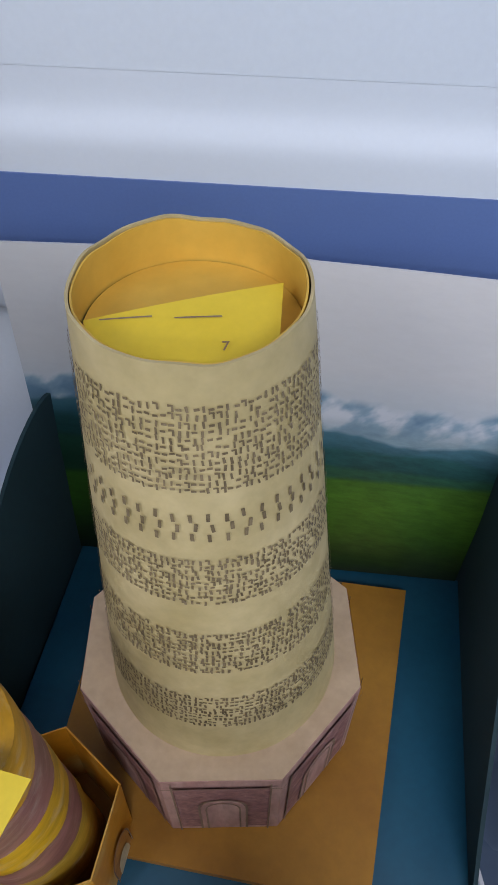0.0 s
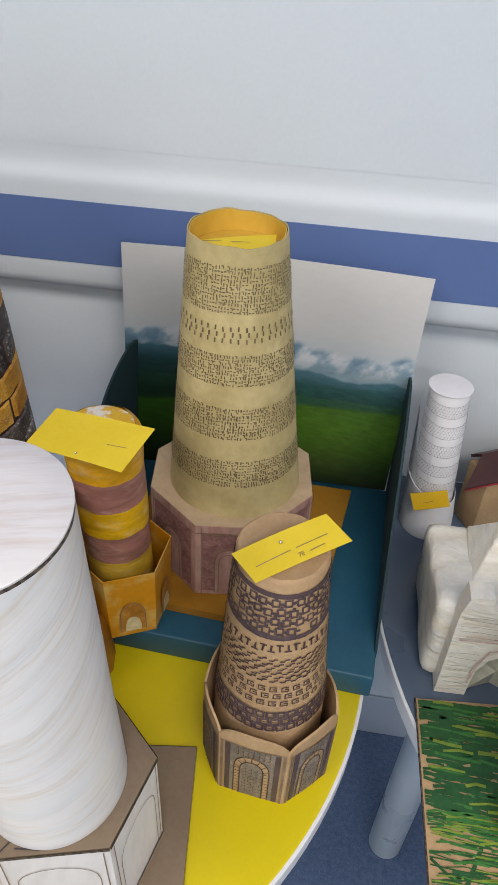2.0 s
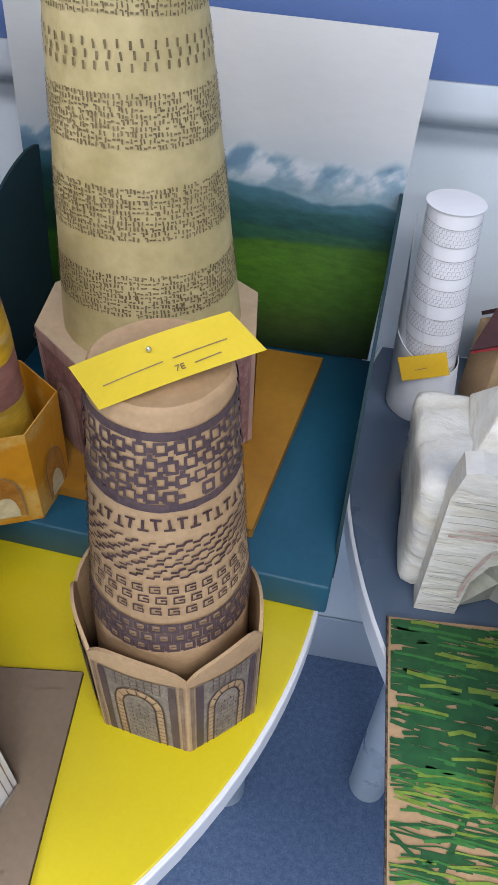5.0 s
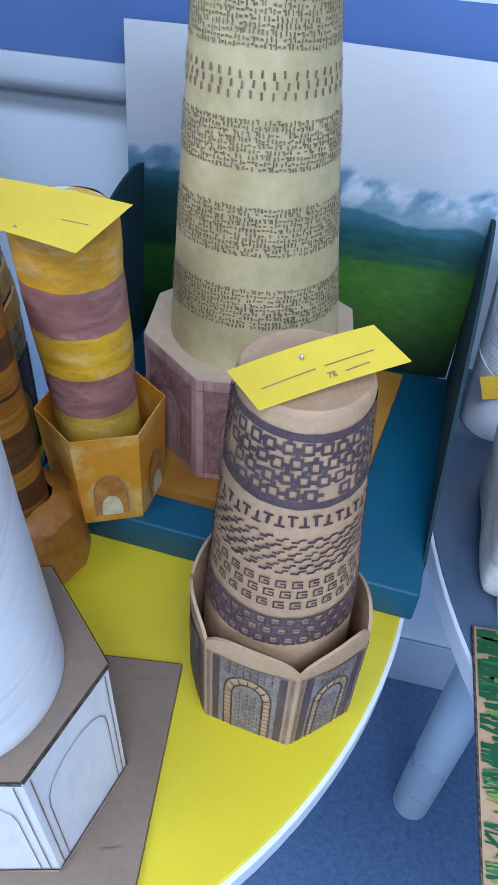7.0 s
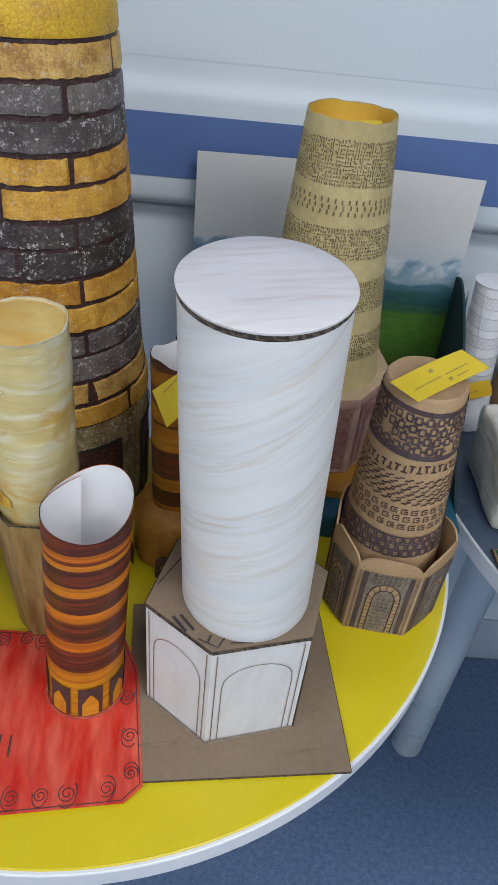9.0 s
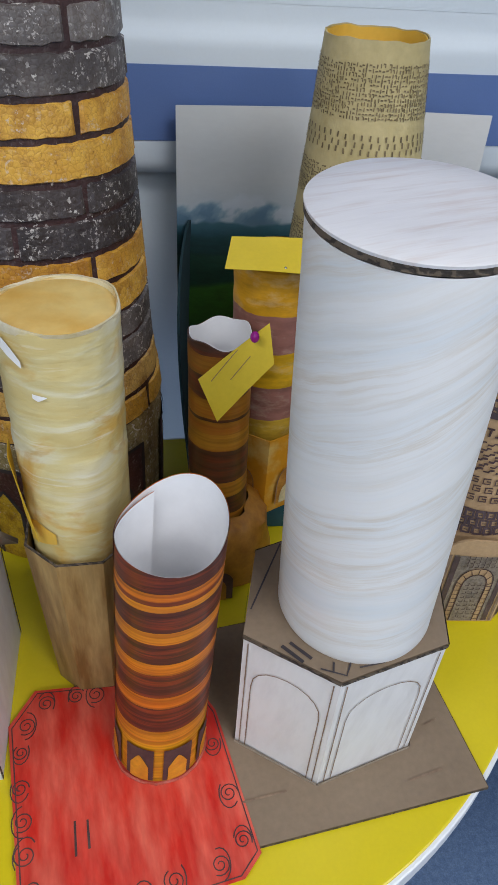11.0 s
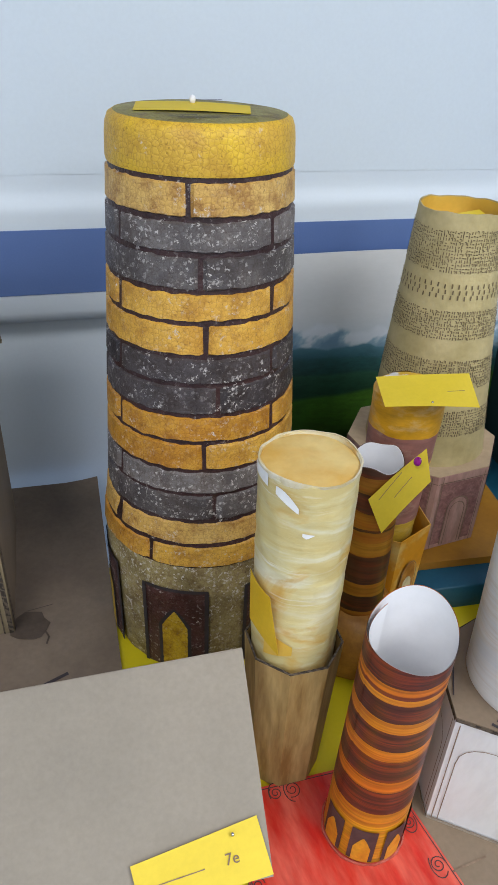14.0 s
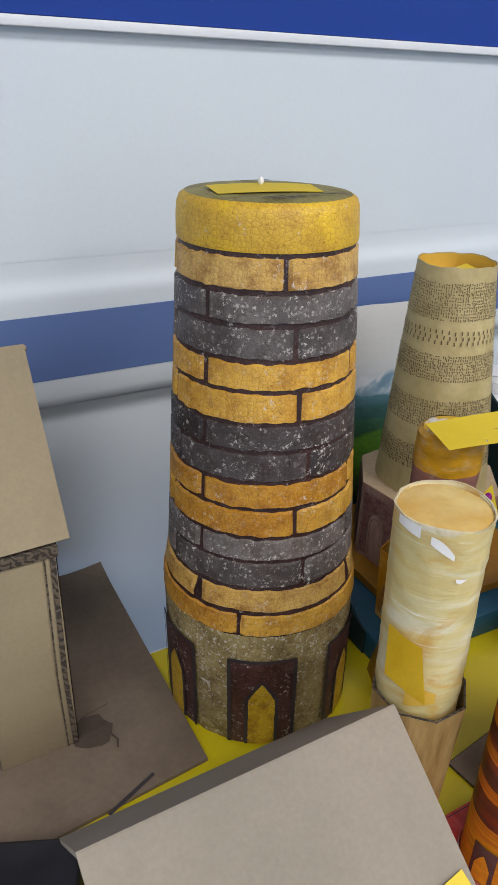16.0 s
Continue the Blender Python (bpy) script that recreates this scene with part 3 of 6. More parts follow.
def wall_board():
    t = thing("wall_board", (0, WALL_Y - 0.0315, 1.433), "deep blue wall board with a thin white lower edge", "board")
    part("board_face", box_mesh("board_face", -1.9, 1.6, -0.012, -0.001, 0.004, 0.90, 0.001), NAVY, t)
    part("edge_strip", box_mesh("edge_strip", -1.9, 1.6, -0.014, -0.001, -0.006, 0.0035, 0.001), EDGE, t, "thin white edging")
    return t


wall_board()


def ceiling_light(x, y):
    t = thing("ceiling_light", (x, y, HIGH), "flat square-edged white ceiling light panel, lit", "light", "ceiling lights")
    part("frame", box_mesh("frame", -0.92, 0.92, -0.32, 0.32, -0.022, -0.001, 0.003), EDGE, t)
    return t


for lx in (-1.7, 0.9):
    for ly in (-1.0, -2.7):
        ceiling_light(lx, ly)


# ---- tables ----
def round_top(cx, cy, r, grow, z0, z1, name, back_y):
    """A round top cut straight along the wall side."""
    back, pts = back_y - cy + grow, []
    for i in range(128):
        a = 2 * math.pi * i / 128
        x, y = (r + grow) * math.cos(a), (r + grow) * math.sin(a)
        pts.append((x, min(y, back)))
    return prism(name, pts, z0, z1, 0.0015)


def school_table(cx, cy, r, top, label, legs, back_y):
    t = thing("school_table", (cx, cy, 0), label, "table", "school tables")
    part("edging", round_top(cx, cy, r, 0.0, TOP - 0.026, TOP - 0.0012, "edging", back_y), EDGE, t, "white plastic edge band")
    part("tabletop", round_top(cx, cy, r, -0.0035, TOP - 0.006, TOP, "tabletop", back_y), top, t)
    for x, y in legs:
        leg = tube("leg", [(0.0295, 0.0), (0.031, 0.002), (0.031, TOP - 0.026)], 32)
        ob = part("leg", leg, LEG, t)
        ob.location = (x - cx, y - cy, 0)
    return t


school_table(-0.269, 0.407, 0.423, YELLOW, "round yellow school table with white edge and grey legs", ((0.063, 0.475), (-0.262, 0.075), (-0.587, 0.49)), 0.540)
school_table(0.759, 0.566, 0.60, SLATE, "round slate-blue school table with white edge and grey legs", ((0.300, 0.527), (0.76, 0.10), (1.22, 0.55), (0.80, 0.70)), 0.742)

# ---- teal display box with its painted card ----
def display_box():
    t = thing("display_box", (-0.0187, 0.370, TOP), "low teal card box with dark curved side wings", "box", turn=-3.3)
    part("tray", box_mesh("tray", -0.178, 0.176, 0.0, 0.30, 0.0, 0.036, 0.0025), TEAL, t)
    for side, x in ((-1, -0.180), (1, 0.1765)):
        verts, faces, n = [], [], 24
        for k in range(n + 1):
            f = k / n
            y = 0.035 + f * 0.280
            h = 0.036 + (0.192 if side > 0 else 0.192) * math.sin(f * math.pi / 2) ** 1.25 - 0.012 * max(0, f - 0.9) * 10
            flare = -0.004 * f if side > 0 else 0.016 * math.sin(f * math.pi) - 0.007 * f
            for dx in (0, side * 0.003):
                verts += [(x - side * 0.0022 + dx, y, 0.002), (x - side * 0.0022 + side * flare + dx, y, h)]
        for k in range(n):
            a = k * 4
            faces += [(a, a + 1, a + 5, a + 4), (a + 2, a + 3, a + 7, a + 6), (a + 1, a + 3, a + 7, a + 5), (a, a + 2, a + 6, a + 4)]
        faces += [(0, 1, 3, 2), (4 * n, 4 * n + 1, 4 * n + 3, 4 * n + 2)]
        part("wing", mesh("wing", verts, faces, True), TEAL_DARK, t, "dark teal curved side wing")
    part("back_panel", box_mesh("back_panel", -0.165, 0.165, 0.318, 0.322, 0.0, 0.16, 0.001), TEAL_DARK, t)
    return t


display_box()


def painted_card():
    t = thing("painted_card", (-0.0125, 0.6565, TOP + 0.038), "painted landscape card with green meadow and snowy peaks", "painting")
    w, h, n = 0.184, 0.308, 14
    front, back = [], []
    for j in range(n + 1):
        for i in range(n + 1):
            u, v = i / n, j / n
            x = (-w + 2 * w * u) * (0.985 + 0.015 * v) + 0.004 * v
            y = 0.034 * v + 0.007 * math.sin(u * math.pi) * v - (0.012 * u * v if u > 0.5 else 0.002 * v)
            z = h * v - 0.001 * u * v
            front.append((x, y, z))
            back.append((x, y + 0.0018, z))
    k, m = len(front), n + 1
    faces = []
    for j in range(n):
        for i in range(n):
            q = (j * m + i, j * m + i + 1, (j + 1) * m + i + 1, (j + 1) * m + i)
            faces += [q, tuple(k + c for c in q[::-1])]
    rim = list(range(m)) + [j * m + n for j in range(1, m)] + [n * m + i for i in range(n - 1, -1, -1)] + [j * m for j in range(n - 1, 0, -1)]
    faces += [(a, k + a, k + b, b) for a, b in zip(rim, rim[1:] + rim[:1])]
    part("card", mesh("card", front + back, faces, True), LANDSCAPE, t)
    return t


painted_card()
tagged(part("ochre_mat", sheet("ochre_mat", [(-0.146, 0.412), (0.0885, 0.396), (0.122, 0.636), (-0.141, 0.646)], TOP + 0.0365, 0.011, 0.002), ORANGE), "ochre card mat lying on the teal box", "mat")


# ---- shared tower parts ----
def hexagon(name, angles, r, z0, z1, thick, grow=1.0, reach=None):
    """A many-sided sleeve of card, open above; grow widens the top, reach scales each corner."""
    n = len(angles)
    reach = reach or [1.0] * n
    verts = []
    for rr, z in ((r, z0), (r * grow, z1), (r * grow - thick, z1), (r - thick, z0)):
        verts += [(rr * k * math.cos(radians(a)), rr * k * math.sin(radians(a)), z) for a, k in zip(angles, reach)]
    faces = [(k * n + i, k * n + (i + 1) % n, ((k + 1) % 4) * n + (i + 1) % n, ((k + 1) % 4) * n + i) for k in range(4) for i in range(n)]
    return mesh(name, verts, faces)


def facet(angles, i, r, reach=None):
    """The face between corner i and the next: its map, with x from the face's middle, and half its width."""
    j = (i + 1) % len(angles)
    a, b = radians(angles[i]), radians(angles[j])
    ra, rb = (r * reach[i], r * reach[j]) if reach else (r, r)
    p, q = Vector((ra * math.cos(a), ra * math.sin(a), 0)), Vector((rb * math.cos(b), rb * math.sin(b), 0))
    return on_plane((p + q) / 2, q - p, (0, 0, 1)), (q - p).length / 2


def paper_note(name, corners, label, material, bend=0.004, category="note"):
    """A slip of paper over four corners (x, y, z), slightly bowed. Returns it and a map of its face from its first corner."""
    a, b, c, d = [Vector(p) for p in corners]
    normal = (b - a).cross(d - a).normalized()
    t = thing(name, a, label, category, "yellow name slips")
    verts, n = [], 8
    for s in (0.0, -0.00025):
        for j in range(n + 1):
            for i in range(n + 1):
                u, v = i / n, j / n
                p = (a * (1 - u) + b * u) * (1 - v) + (d * (1 - u) + c * u) * v - a
                verts.append(p + normal * (s + bend * math.sin(u * math.pi) * (0.6 + 0.4 * v)))
    k, m = (n + 1) ** 2, n + 1
    faces = []
    for j in range(n):
        for i in range(n):
            q = (j * m + i, j * m + i + 1, (j + 1) * m + i + 1, (j + 1) * m + i)
            faces += [q, tuple(k + e for e in q[::-1])]
    rim = list(range(m)) + [j * m + n for j in range(1, m)] + [n * m + i for i in range(n - 1, -1, -1)] + [j * m for j in range(n - 1, 0, -1)]
    faces += [(e, k + e, k + f, f) for e, f in zip(rim, rim[1:] + rim[:1])]
    part("slip", mesh("slip", verts, faces, True), material, t)
    lx, ly = (b - a).length, (d - a).length

    def face(x, y, lift):
        u, v = x / lx, y / ly
        return tuple((b - a) * u + (d - a) * v + normal * (lift + bend * math.sin(max(0, min(1, u)) * math.pi) * (0.6 + 0.4 * v)))
    return t, face, lx, ly


def scribble(face, parent, words, width=0.0009):
    """Names stand as plain bars: (x, y, length, rise)."""
    ink("ink_bar", [(width * 0.8, [(x, y), (x + ln, y + up)]) for x, y, ln, up in words], face, INK_SEPIA, parent, lift=0.0005)


def letters_on(face, parent, text, x, y, size, lx, flip=False):
    o = Vector(face(x, y, 0.0007))
    u = (Vector(face(x + 0.004, y, 0.0007)) - o).normalized()
    v = (Vector(face(x, y + 0.004, 0.0007)) - o).normalized()
    w = u.cross(v).normalized()
    v = w.cross(u)
    m = Matrix((u, v, w)).transposed().to_4x4()
    m.translation = o
    return lettering(text, parent, m, size * 0.85, INK_SEPIA)


def pin_head(parent, place, material, r=0.0022):
    bm = bmesh.new()
    bmesh.ops.create_uvsphere(bm, u_segments=12, v_segments=8, radius=r)
    for v in bm.verts:
        v.co = Vector((v.co.x, v.co.y, v.co.z * 1.3)) + Vector(place)
    return part("pin", bm, material, parent, "pin head")


# ---- tall beige tower with dashed rings ----
def beige_tower():
    z0 = TOP + 0.0495
    t = thing("beige_tower", (-0.0245, 0.521, z0), "beige paper tower with dashed brown rings on rose base", "model tower", "tower models")
    ang, R, H = [-105, -60.5, -13.5, 30, 76, 121, 167, 206.5], 0.097, 0.109
    part("base", hexagon("base", ang, R, 0.0, H, 0.002, 0.99), PINK, t, "eight-sided rose-pencilled card base")
    part("base_top", prism("base_top", [(R * 0.985 * math.cos(radians(a)), R * 0.985 * math.sin(radians(a))) for a in ang], H - 0.002, H + 0.001), PINK_TOP, t)
    for i in range(8):
        m, hw = facet(ang, i, R)
        panel("field", m, -hw * 0.80, hw * 0.80, lambda x: 0.006, lambda x: H * 0.90, PINK_DARK, t, 4, 2, 0.0003)
        panel("arch_field", m, -hw * 0.40, hw * 0.40, lambda x: 0.004, arch_top(0, hw * 0.40, H * 0.52, H * 0.16), PINK, t, 10, 3, 0.0007)
        ink("arch_line", [(0.0016, arch(0, hw * 0.42, 0.004, H * 0.52, H * 0.17)), (0.0012, arch(0, hw * 0.30, 0.004, H * 0.48, H * 0.14)), (0.001, [(-hw * 0.82, 0.0), (-hw * 0.82, H)]), (0.001, [(hw * 0.82, 0.0), (hw * 0.82, H)]), (0.001, [(-hw, H * 0.92), (hw, H * 0.92)])], m, INK_SEPIA, t, lift=0.0011)
    b, h = H + 0.001, 0.3965
    r0, r1 = 0.0735, 0.0455
    lean, foot = (-0.0065, 0.006), (0.002, -0.0015, 0.0)
    wavy = lambda a: 0.0007 * math.sin(3 * a + 1) + 0.0005 * math.sin(7 * a) + 0.0003 * math.sin(13 * a + 2)
    part("shaft", tube("shaft", steps_between(r0, b, r1, h, 12), 96, lean, 0.0005, 22, 4.0, thick=0.0012, close_bottom=False, rim=wavy), BEIGE, t).location = foot
    part("lining", tube("lining", steps_between(r1 - 0.0002, h - 0.022, r1 - 0.0016, h - 0.0010, 6), 96, (0, 0), 0.0005, 30, 9.0, thick=0.0008, close_bottom=False, rim=wavy), BEIGE_IN, t, "ochre paper lining").location = (foot[0] + lean[0], foot[1] + lean[1], 0)
    part("inner_disc", tube("inner_disc", [(r1 - 0.0015, h - 0.021), (0.030, h - 0.0195), (0.001, h - 0.0185)], 64, (0, 0), 0.0009, 30, 2.0, close_bottom=True), BEIGE_IN, t, "ochre paper disc inside").location = (foot[0] + lean[0], foot[1] + lean[1], 0)
    cone = on_cone(r0, b, r1, h, lean, b, h)
    place = lambda a, z, lift: tuple(p + q for p, q in zip(cone(a, z, lift), foot))
    unit = radians(1) * 0.058
    g = random.Random(3)
    weave, sparse = [], []
    for low, high in ((0.3368, 0.3801), (0.2652, 0.2974), (0.2059, 0.2417), (0.1489, 0.1812)):
        rows = max(4, round((high - low) / 0.0036))
        for k in range(rows):
            z = low + (high - low) * (k + 0.5) / rows
            step = 0.0028 / (radians(1) * (r0 + (r1 - r0) * (z - b) / (h - b)))
            for i in range(int(360 / step)):
                a = i * step + (step / 2 if k % 2 else 0) + g.uniform(-0.4, 0.4)
                z = low + (high - low) * (k + 0.5 + g.uniform(-0.16, 0.16)) / rows + 0.0008 * math.sin(radians(3 * a))
                kind = g.randrange(6)
                if g.random() < 0.06:
                    continue
                if kind < 3:
                    weave.append((g.uniform(0.0009, 0.0013), [(a, z - g.uniform(0.0011, 0.0018)), (a + g.uniform(-0.5, 0.5), z + g.uniform(0.0011, 0.0018))]))
                elif kind < 5:
                    weave.append((0.0011, [(a - step * 0.36, z), (a + step * 0.36, z + g.uniform(-0.0004, 0.0004))]))
                else:
                    weave.append((0.0011, [(a - step * 0.3, z + 0.0012), (a + step * 0.28, z + 0.0012), (a + step * 0.28, z - 0.0014)]))
    for i in range(46):
        a = i * 360 / 46
        for k in range(3):
            z = 0.3096 + 0.0058 * k + g.uniform(-0.0006, 0.0006)
            da = (0.9 if k % 2 else -0.9) + g.uniform(-0.4, 0.4)
            sparse.append((0.0017, [(a + da, z), (a + da + g.uniform(-0.6, 0.6), z + 0.0046)]))
    ink("dash_ring", weave, place, INK_OLIVE, t, unit, 0.0006, 0.01, "drawn brown dash rings", "stuff")
    ink("slanted_dash", sparse, place, INK_OLIVE, t, unit, 0.0006, 0.01, "drawn row of slanted dashes", "stuff")
    return t


beige_tower()


# ---- white tower on its brown board ----
def corrugated_board(name, outline, z, thick, face, label, seed=0.0):
    t = thing(name, (0, 0, 0), label, "board")
    part("face", sheet("face", outline, z, thick, 0.0008, 12, seed), face, t)
    return t


corrugated_board("brown_board", [(-0.192, 0.059), (0.005, 0.080), (-0.016, 0.272), (-0.214, 0.246)], TOP + 0.0004, 0.003, CARD_BROWN, "brown cardboard square lying on the yellow table")
_e = [(-0.192, 0.059), (0.005, 0.080), (-0.016, 0.272), (-0.214, 0.246)]
_o = bpy.data.objects["brown_board"]
for _p, _q in zip(_e, _e[1:] + _e[:1]):
    ink("cut_edge", [(0.0026, [(0.0, 0.0), (math.dist(_p, _q), 0.0)])], on_plane((*_p, TOP + 0.0022), (_q[0] - _p[0], _q[1] - _p[1], 0), (0, 0, 1)), FLUTE, _o, lift=0.0006, cell=0.003, label="corrugated cut edge")
_b = thing("pencil_names", (0, 0, TOP + 0.0045), "faint pencilled names on the brown board", "writing")
_f = lambda x, y, lift: (x, y, lift)
for _w, _p, _q in ((0.0016, (-0.186, 0.092), (-0.152, 0.096)), (0.0016, (-0.055, 0.092), (-0.026, 0.098)), (0.0012, (-0.028, 0.135), (-0.016, 0.139)), (0.0012, (-0.045, 0.252), (-0.026, 0.256))):
    ink("ink_bar", [(_w, [_p, _q])], _f, INK_SEPIA, _b)


def white_tower():
    z0 = TOP + 0.0042
    t = thing("white_tower", (-0.106, 0.165, z0), "white card tower with flat lid on six-sided base", "model tower", "tower models")
    ang, R, H = [-163.6, -108.3, -38.4, 17.3, 77, 140], 0.078, 0.1365
    reach = [1.065, 0.90, 0.95, 1.01, 1.0, 1.0]
    part("base", hexagon("base", ang, R, 0.0, H, 0.003, 1.0, reach), WHITE, t, "six-sided white card base")
    corners = [(R * k * 1.005 * math.cos(radians(a)), R * k * 1.005 * math.sin(radians(a))) for a, k in zip(ang, reach)]
    part("base_top", prism("base_top", corners, H - 0.001, H + 0.003), CARD_BROWN, t, "brown cardboard top of the base")
    for i in range(6):
        m, hw = facet(ang, i, R * 1.004, reach)
        a, s = arch(0, hw * 0.74, 0.002, H * 0.62, H * 0.20), arch(0, hw * 0.74, 0.002, H * 0.62, H * 0.20)
        ink("arch_line", [(0.0008, a), (0.0009, [(-hw * 0.88, 0), (-hw * 0.88, H * 0.97)]), (0.0009, [(hw * 0.88, 0), (hw * 0.88, H * 0.97)])], m, INK_SEPIA, t, lift=0.0006)
        mt, hwt = facet(ang, i, R * 1.006, reach)
        ink("edge_line", [(0.0036, [(-hwt, H + 0.001), (hwt, H + 0.001)])], mt, FLUTE, t, lift=0.0009, cell=0.004)
        ink("glue_line", [(0.004, [(-hw, 0.0015), (hw, 0.0015)])], m, GLUE, t, lift=0.0012)
    up = lambda x, y, lift: (x, y, H + 0.0031 + lift)
    g = random.Random(5)
    marks = [(0.0012, [(-0.072, -0.004), (-0.040, 0.055)]), (0.0026, [(-0.056, -0.036), (-0.044, -0.050)]), (0.0026, [(-0.050, -0.034), (-0.038, -0.048)]), (0.0012, [(-0.034, -0.056), (-0.018, -0.063), (-0.012, -0.052)]), (0.0012, [(-0.026, -0.059), (-0.024, -0.052)]), (0.0012, [(-0.008, -0.058), (0.010, -0.056)])]
    ink("printed_mark", marks, up, INK, t, lift=0.0006)
    b, h = H + 0.003, 0.4185
    cx, cy = 0.0030, -0.0030
    lx, ly = -0.0105, 0.0020
    shaft = part("shaft", tube("shaft", [(0.0532, b), (0.0543, b + 0.003)] + steps_between(0.0543, b + 0.01, 0.0548, h, 10), 96, (lx, ly), 0.0005, 14, 2.0, rim=lambda a: 0.0046 * math.sin(a + 0.22)), WHITE_STREAK, t)
    shaft.location = (cx, cy, 0)
    edge = part("lid_edge", tube("lid_edge", [(0.0546, 0.0002), (0.0552, 0.0006), (0.0554, 0.0042)], 96, (0, 0), 0.0005, 40, 1.0, close_top=True), FLUTE, t, "corrugated cut edge of the lid")
    edge.matrix_basis = pose(cx + lx, cy + ly, h, 4.65, -1.0, 0)
    lid = part("lid", tube("lid", [(0.0555, 0.0043), (0.0557, 0.0058), (0.0549, 0.0064), (0.03, 0.0070), (0.002, 0.0072)], 96, (0, 0), 0.0004, 16, 3.0, close_top=True), WHITE_LID, t, "streaked white round lid")
    lid.matrix_basis = pose(cx + lx, cy + ly, h, 4.65, -1.0, 0)
    return t


white_tower()


# ---- kraft paper tower with marker patterns ----
def kraft_tower():
    z0 = TOP + 0.0005
    t = thing("kraft_tower", (0.050, 0.300, z0), "kraft paper tower with dark marker patterns and arched panels", "model tower", "tower models")
    H = 0.104
    corner = [Vector(p) for p in ((-0.0605, -0.0205, 0), (-0.0387, -0.0599, 0), (0.0256, -0.0680, 0), (0.0647, -0.031, 0), (0.0470, 0.025, 0), (0.0150, 0.056, 0), (-0.039, 0.053, 0))]
    rise = ((0.016, 0.006), (0.006, 0.003), (0.002, 0.013), (0.012, 0.002), (0.001, 0.001), (0.002, 0.006), (0.007, 0.015))
    for i in range(7):
        p, q = corner[i], corner[(i + 1) % 7]
        m, hw = on_plane((p + q) / 2, q - p, (0, 0, 1)), (q - p).length / 2
        n, verts, faces = 10, [], []
        for off in (0.0, -0.0022):
            for k in range(n + 1):
                x = -hw + 2 * hw * k / n
                f = k / n
                top = H + 0.004 * math.sin(math.pi * f) + rise[i][0] + (rise[i][1] - rise[i][0]) * f * f * (3 - 2 * f) - 0.009 * abs(2 * f - 1) ** 5
                bow = 0.0035 * math.sin(math.pi * k / n)
                verts += [m(x, 0.0, off + bow * 0.2), m(x, top, off + bow)]
        q = 2 * (n + 1)
        for k in range(n):
            a = 2 * k
            faces += [(a, a + 1, a + 3, a + 2), (q + a, q + a + 2, q + a + 3, q + a + 1), (a + 1, q + a + 1, q + a + 3, a + 3), (a, a + 2, q + a + 2, q + a)]
        faces += [(0, 1, q + 1, q), (q - 2, q - 1, 2 * q - 1, 2 * q - 2)]
        p = part("arched_panel", mesh("arched_panel", verts, faces, True), KRAFT, t, "kraft panel with a drawn brick arch")
        lift = lambda f: (lambda x, y, l: f(x, y, l + 0.0035 * math.sin(math.pi * max(0, min(1, (x + hw) / (2 * hw)))) * (0.2 + 0.8 * y / H) + 0.0003))
        fm = lift(m)
        panel("grey_field", fm, -hw * 0.80, hw * 0.80, lambda x: 0.003, lambda x: H * 0.90, INK_GREY, p, 10, 4, 0.0004)
        half = hw * 0.52
        panel("arch_ring", fm, -half, half, lambda x: 0.003, arch_top(0, half, H * 0.52, H * 0.24), KRAFT, p, 12, 3, 0.0007)
        panel("arch_field", fm, -half * 0.66, half * 0.66, lambda x: 0.003, arch_top(0, half * 0.66, H * 0.50, H * 0.18), INK_GREY, p, 12, 3, 0.0010)
        lines = [(0.0010, arch(0, half, 0.003, H * 0.52, H * 0.24)), (0.0012, arch(0, half * 0.66, 0.003, H * 0.50, H * 0.18))]
        for k in range(9):
            z = 0.006 + k * H * 0.058
            for s in (-1, 1):
                lines.append((0.0008, [(s * half * 0.68, z), (s * half * 0.98, z)]))
        for k in range(7):
            a = math.pi * (k + 0.5) / 7
            lines.append((0.0008, [(half * 0.68 * math.cos(a), H * 0.50 + H * 0.18 * math.sin(a)), (half * 0.98 * math.cos(a), H * 0.52 + H * 0.23 * math.sin(a))]))
        ink("arch_line", lines, fm, INK_BROWN, p, lift=0.0013)
        g = random.Random(i)
        bits = []
        for k in range(9):
            for j in range(4):
                x, z = -half * 0.5 + j * half * 0.33, 0.008 + k * 0.0060
                bits.append((0.0007, [(x, z), (x + half * 0.2, z), (x + half * 0.2, z + 0.003)] if g.random() < 0.5 else [(x, z + 0.003), (x, z), (x + half * 0.22, z)]))
        for k in range(3):
            for j in range(7):
                x, z = -hw * 0.5 + j * hw * 0.15, H * 0.78 + k * 0.0050
                bits.append((0.0007, [(x, z), (x + hw * 0.1, z), (x + hw * 0.1, z + 0.004)]))
        ink("brick_mark", bits, fm, INK_BROWN, p, lift=0.0013, label="drawn brick strokes", kind="stuff")
        for e in (-hw * 0.90, hw * 0.90):
            ink("side_line", [(0.0024, [(e, 0.002), (e, H * 0.90)])], fm, INK_SEPIA, p, lift=0.0008)
            ink("side_stripe", [(0.0050, [(e * 0.80, 0.003), (e * 0.80, H * 0.89)])], fm, INK_PLUM, p, lift=0.0009)
    b, h = 0.002, 0.279
    r0, r1 = 0.0512, 0.0370
    lean, foot = (-0.003, 0.0195), (0.001, -0.0114, 0.0)
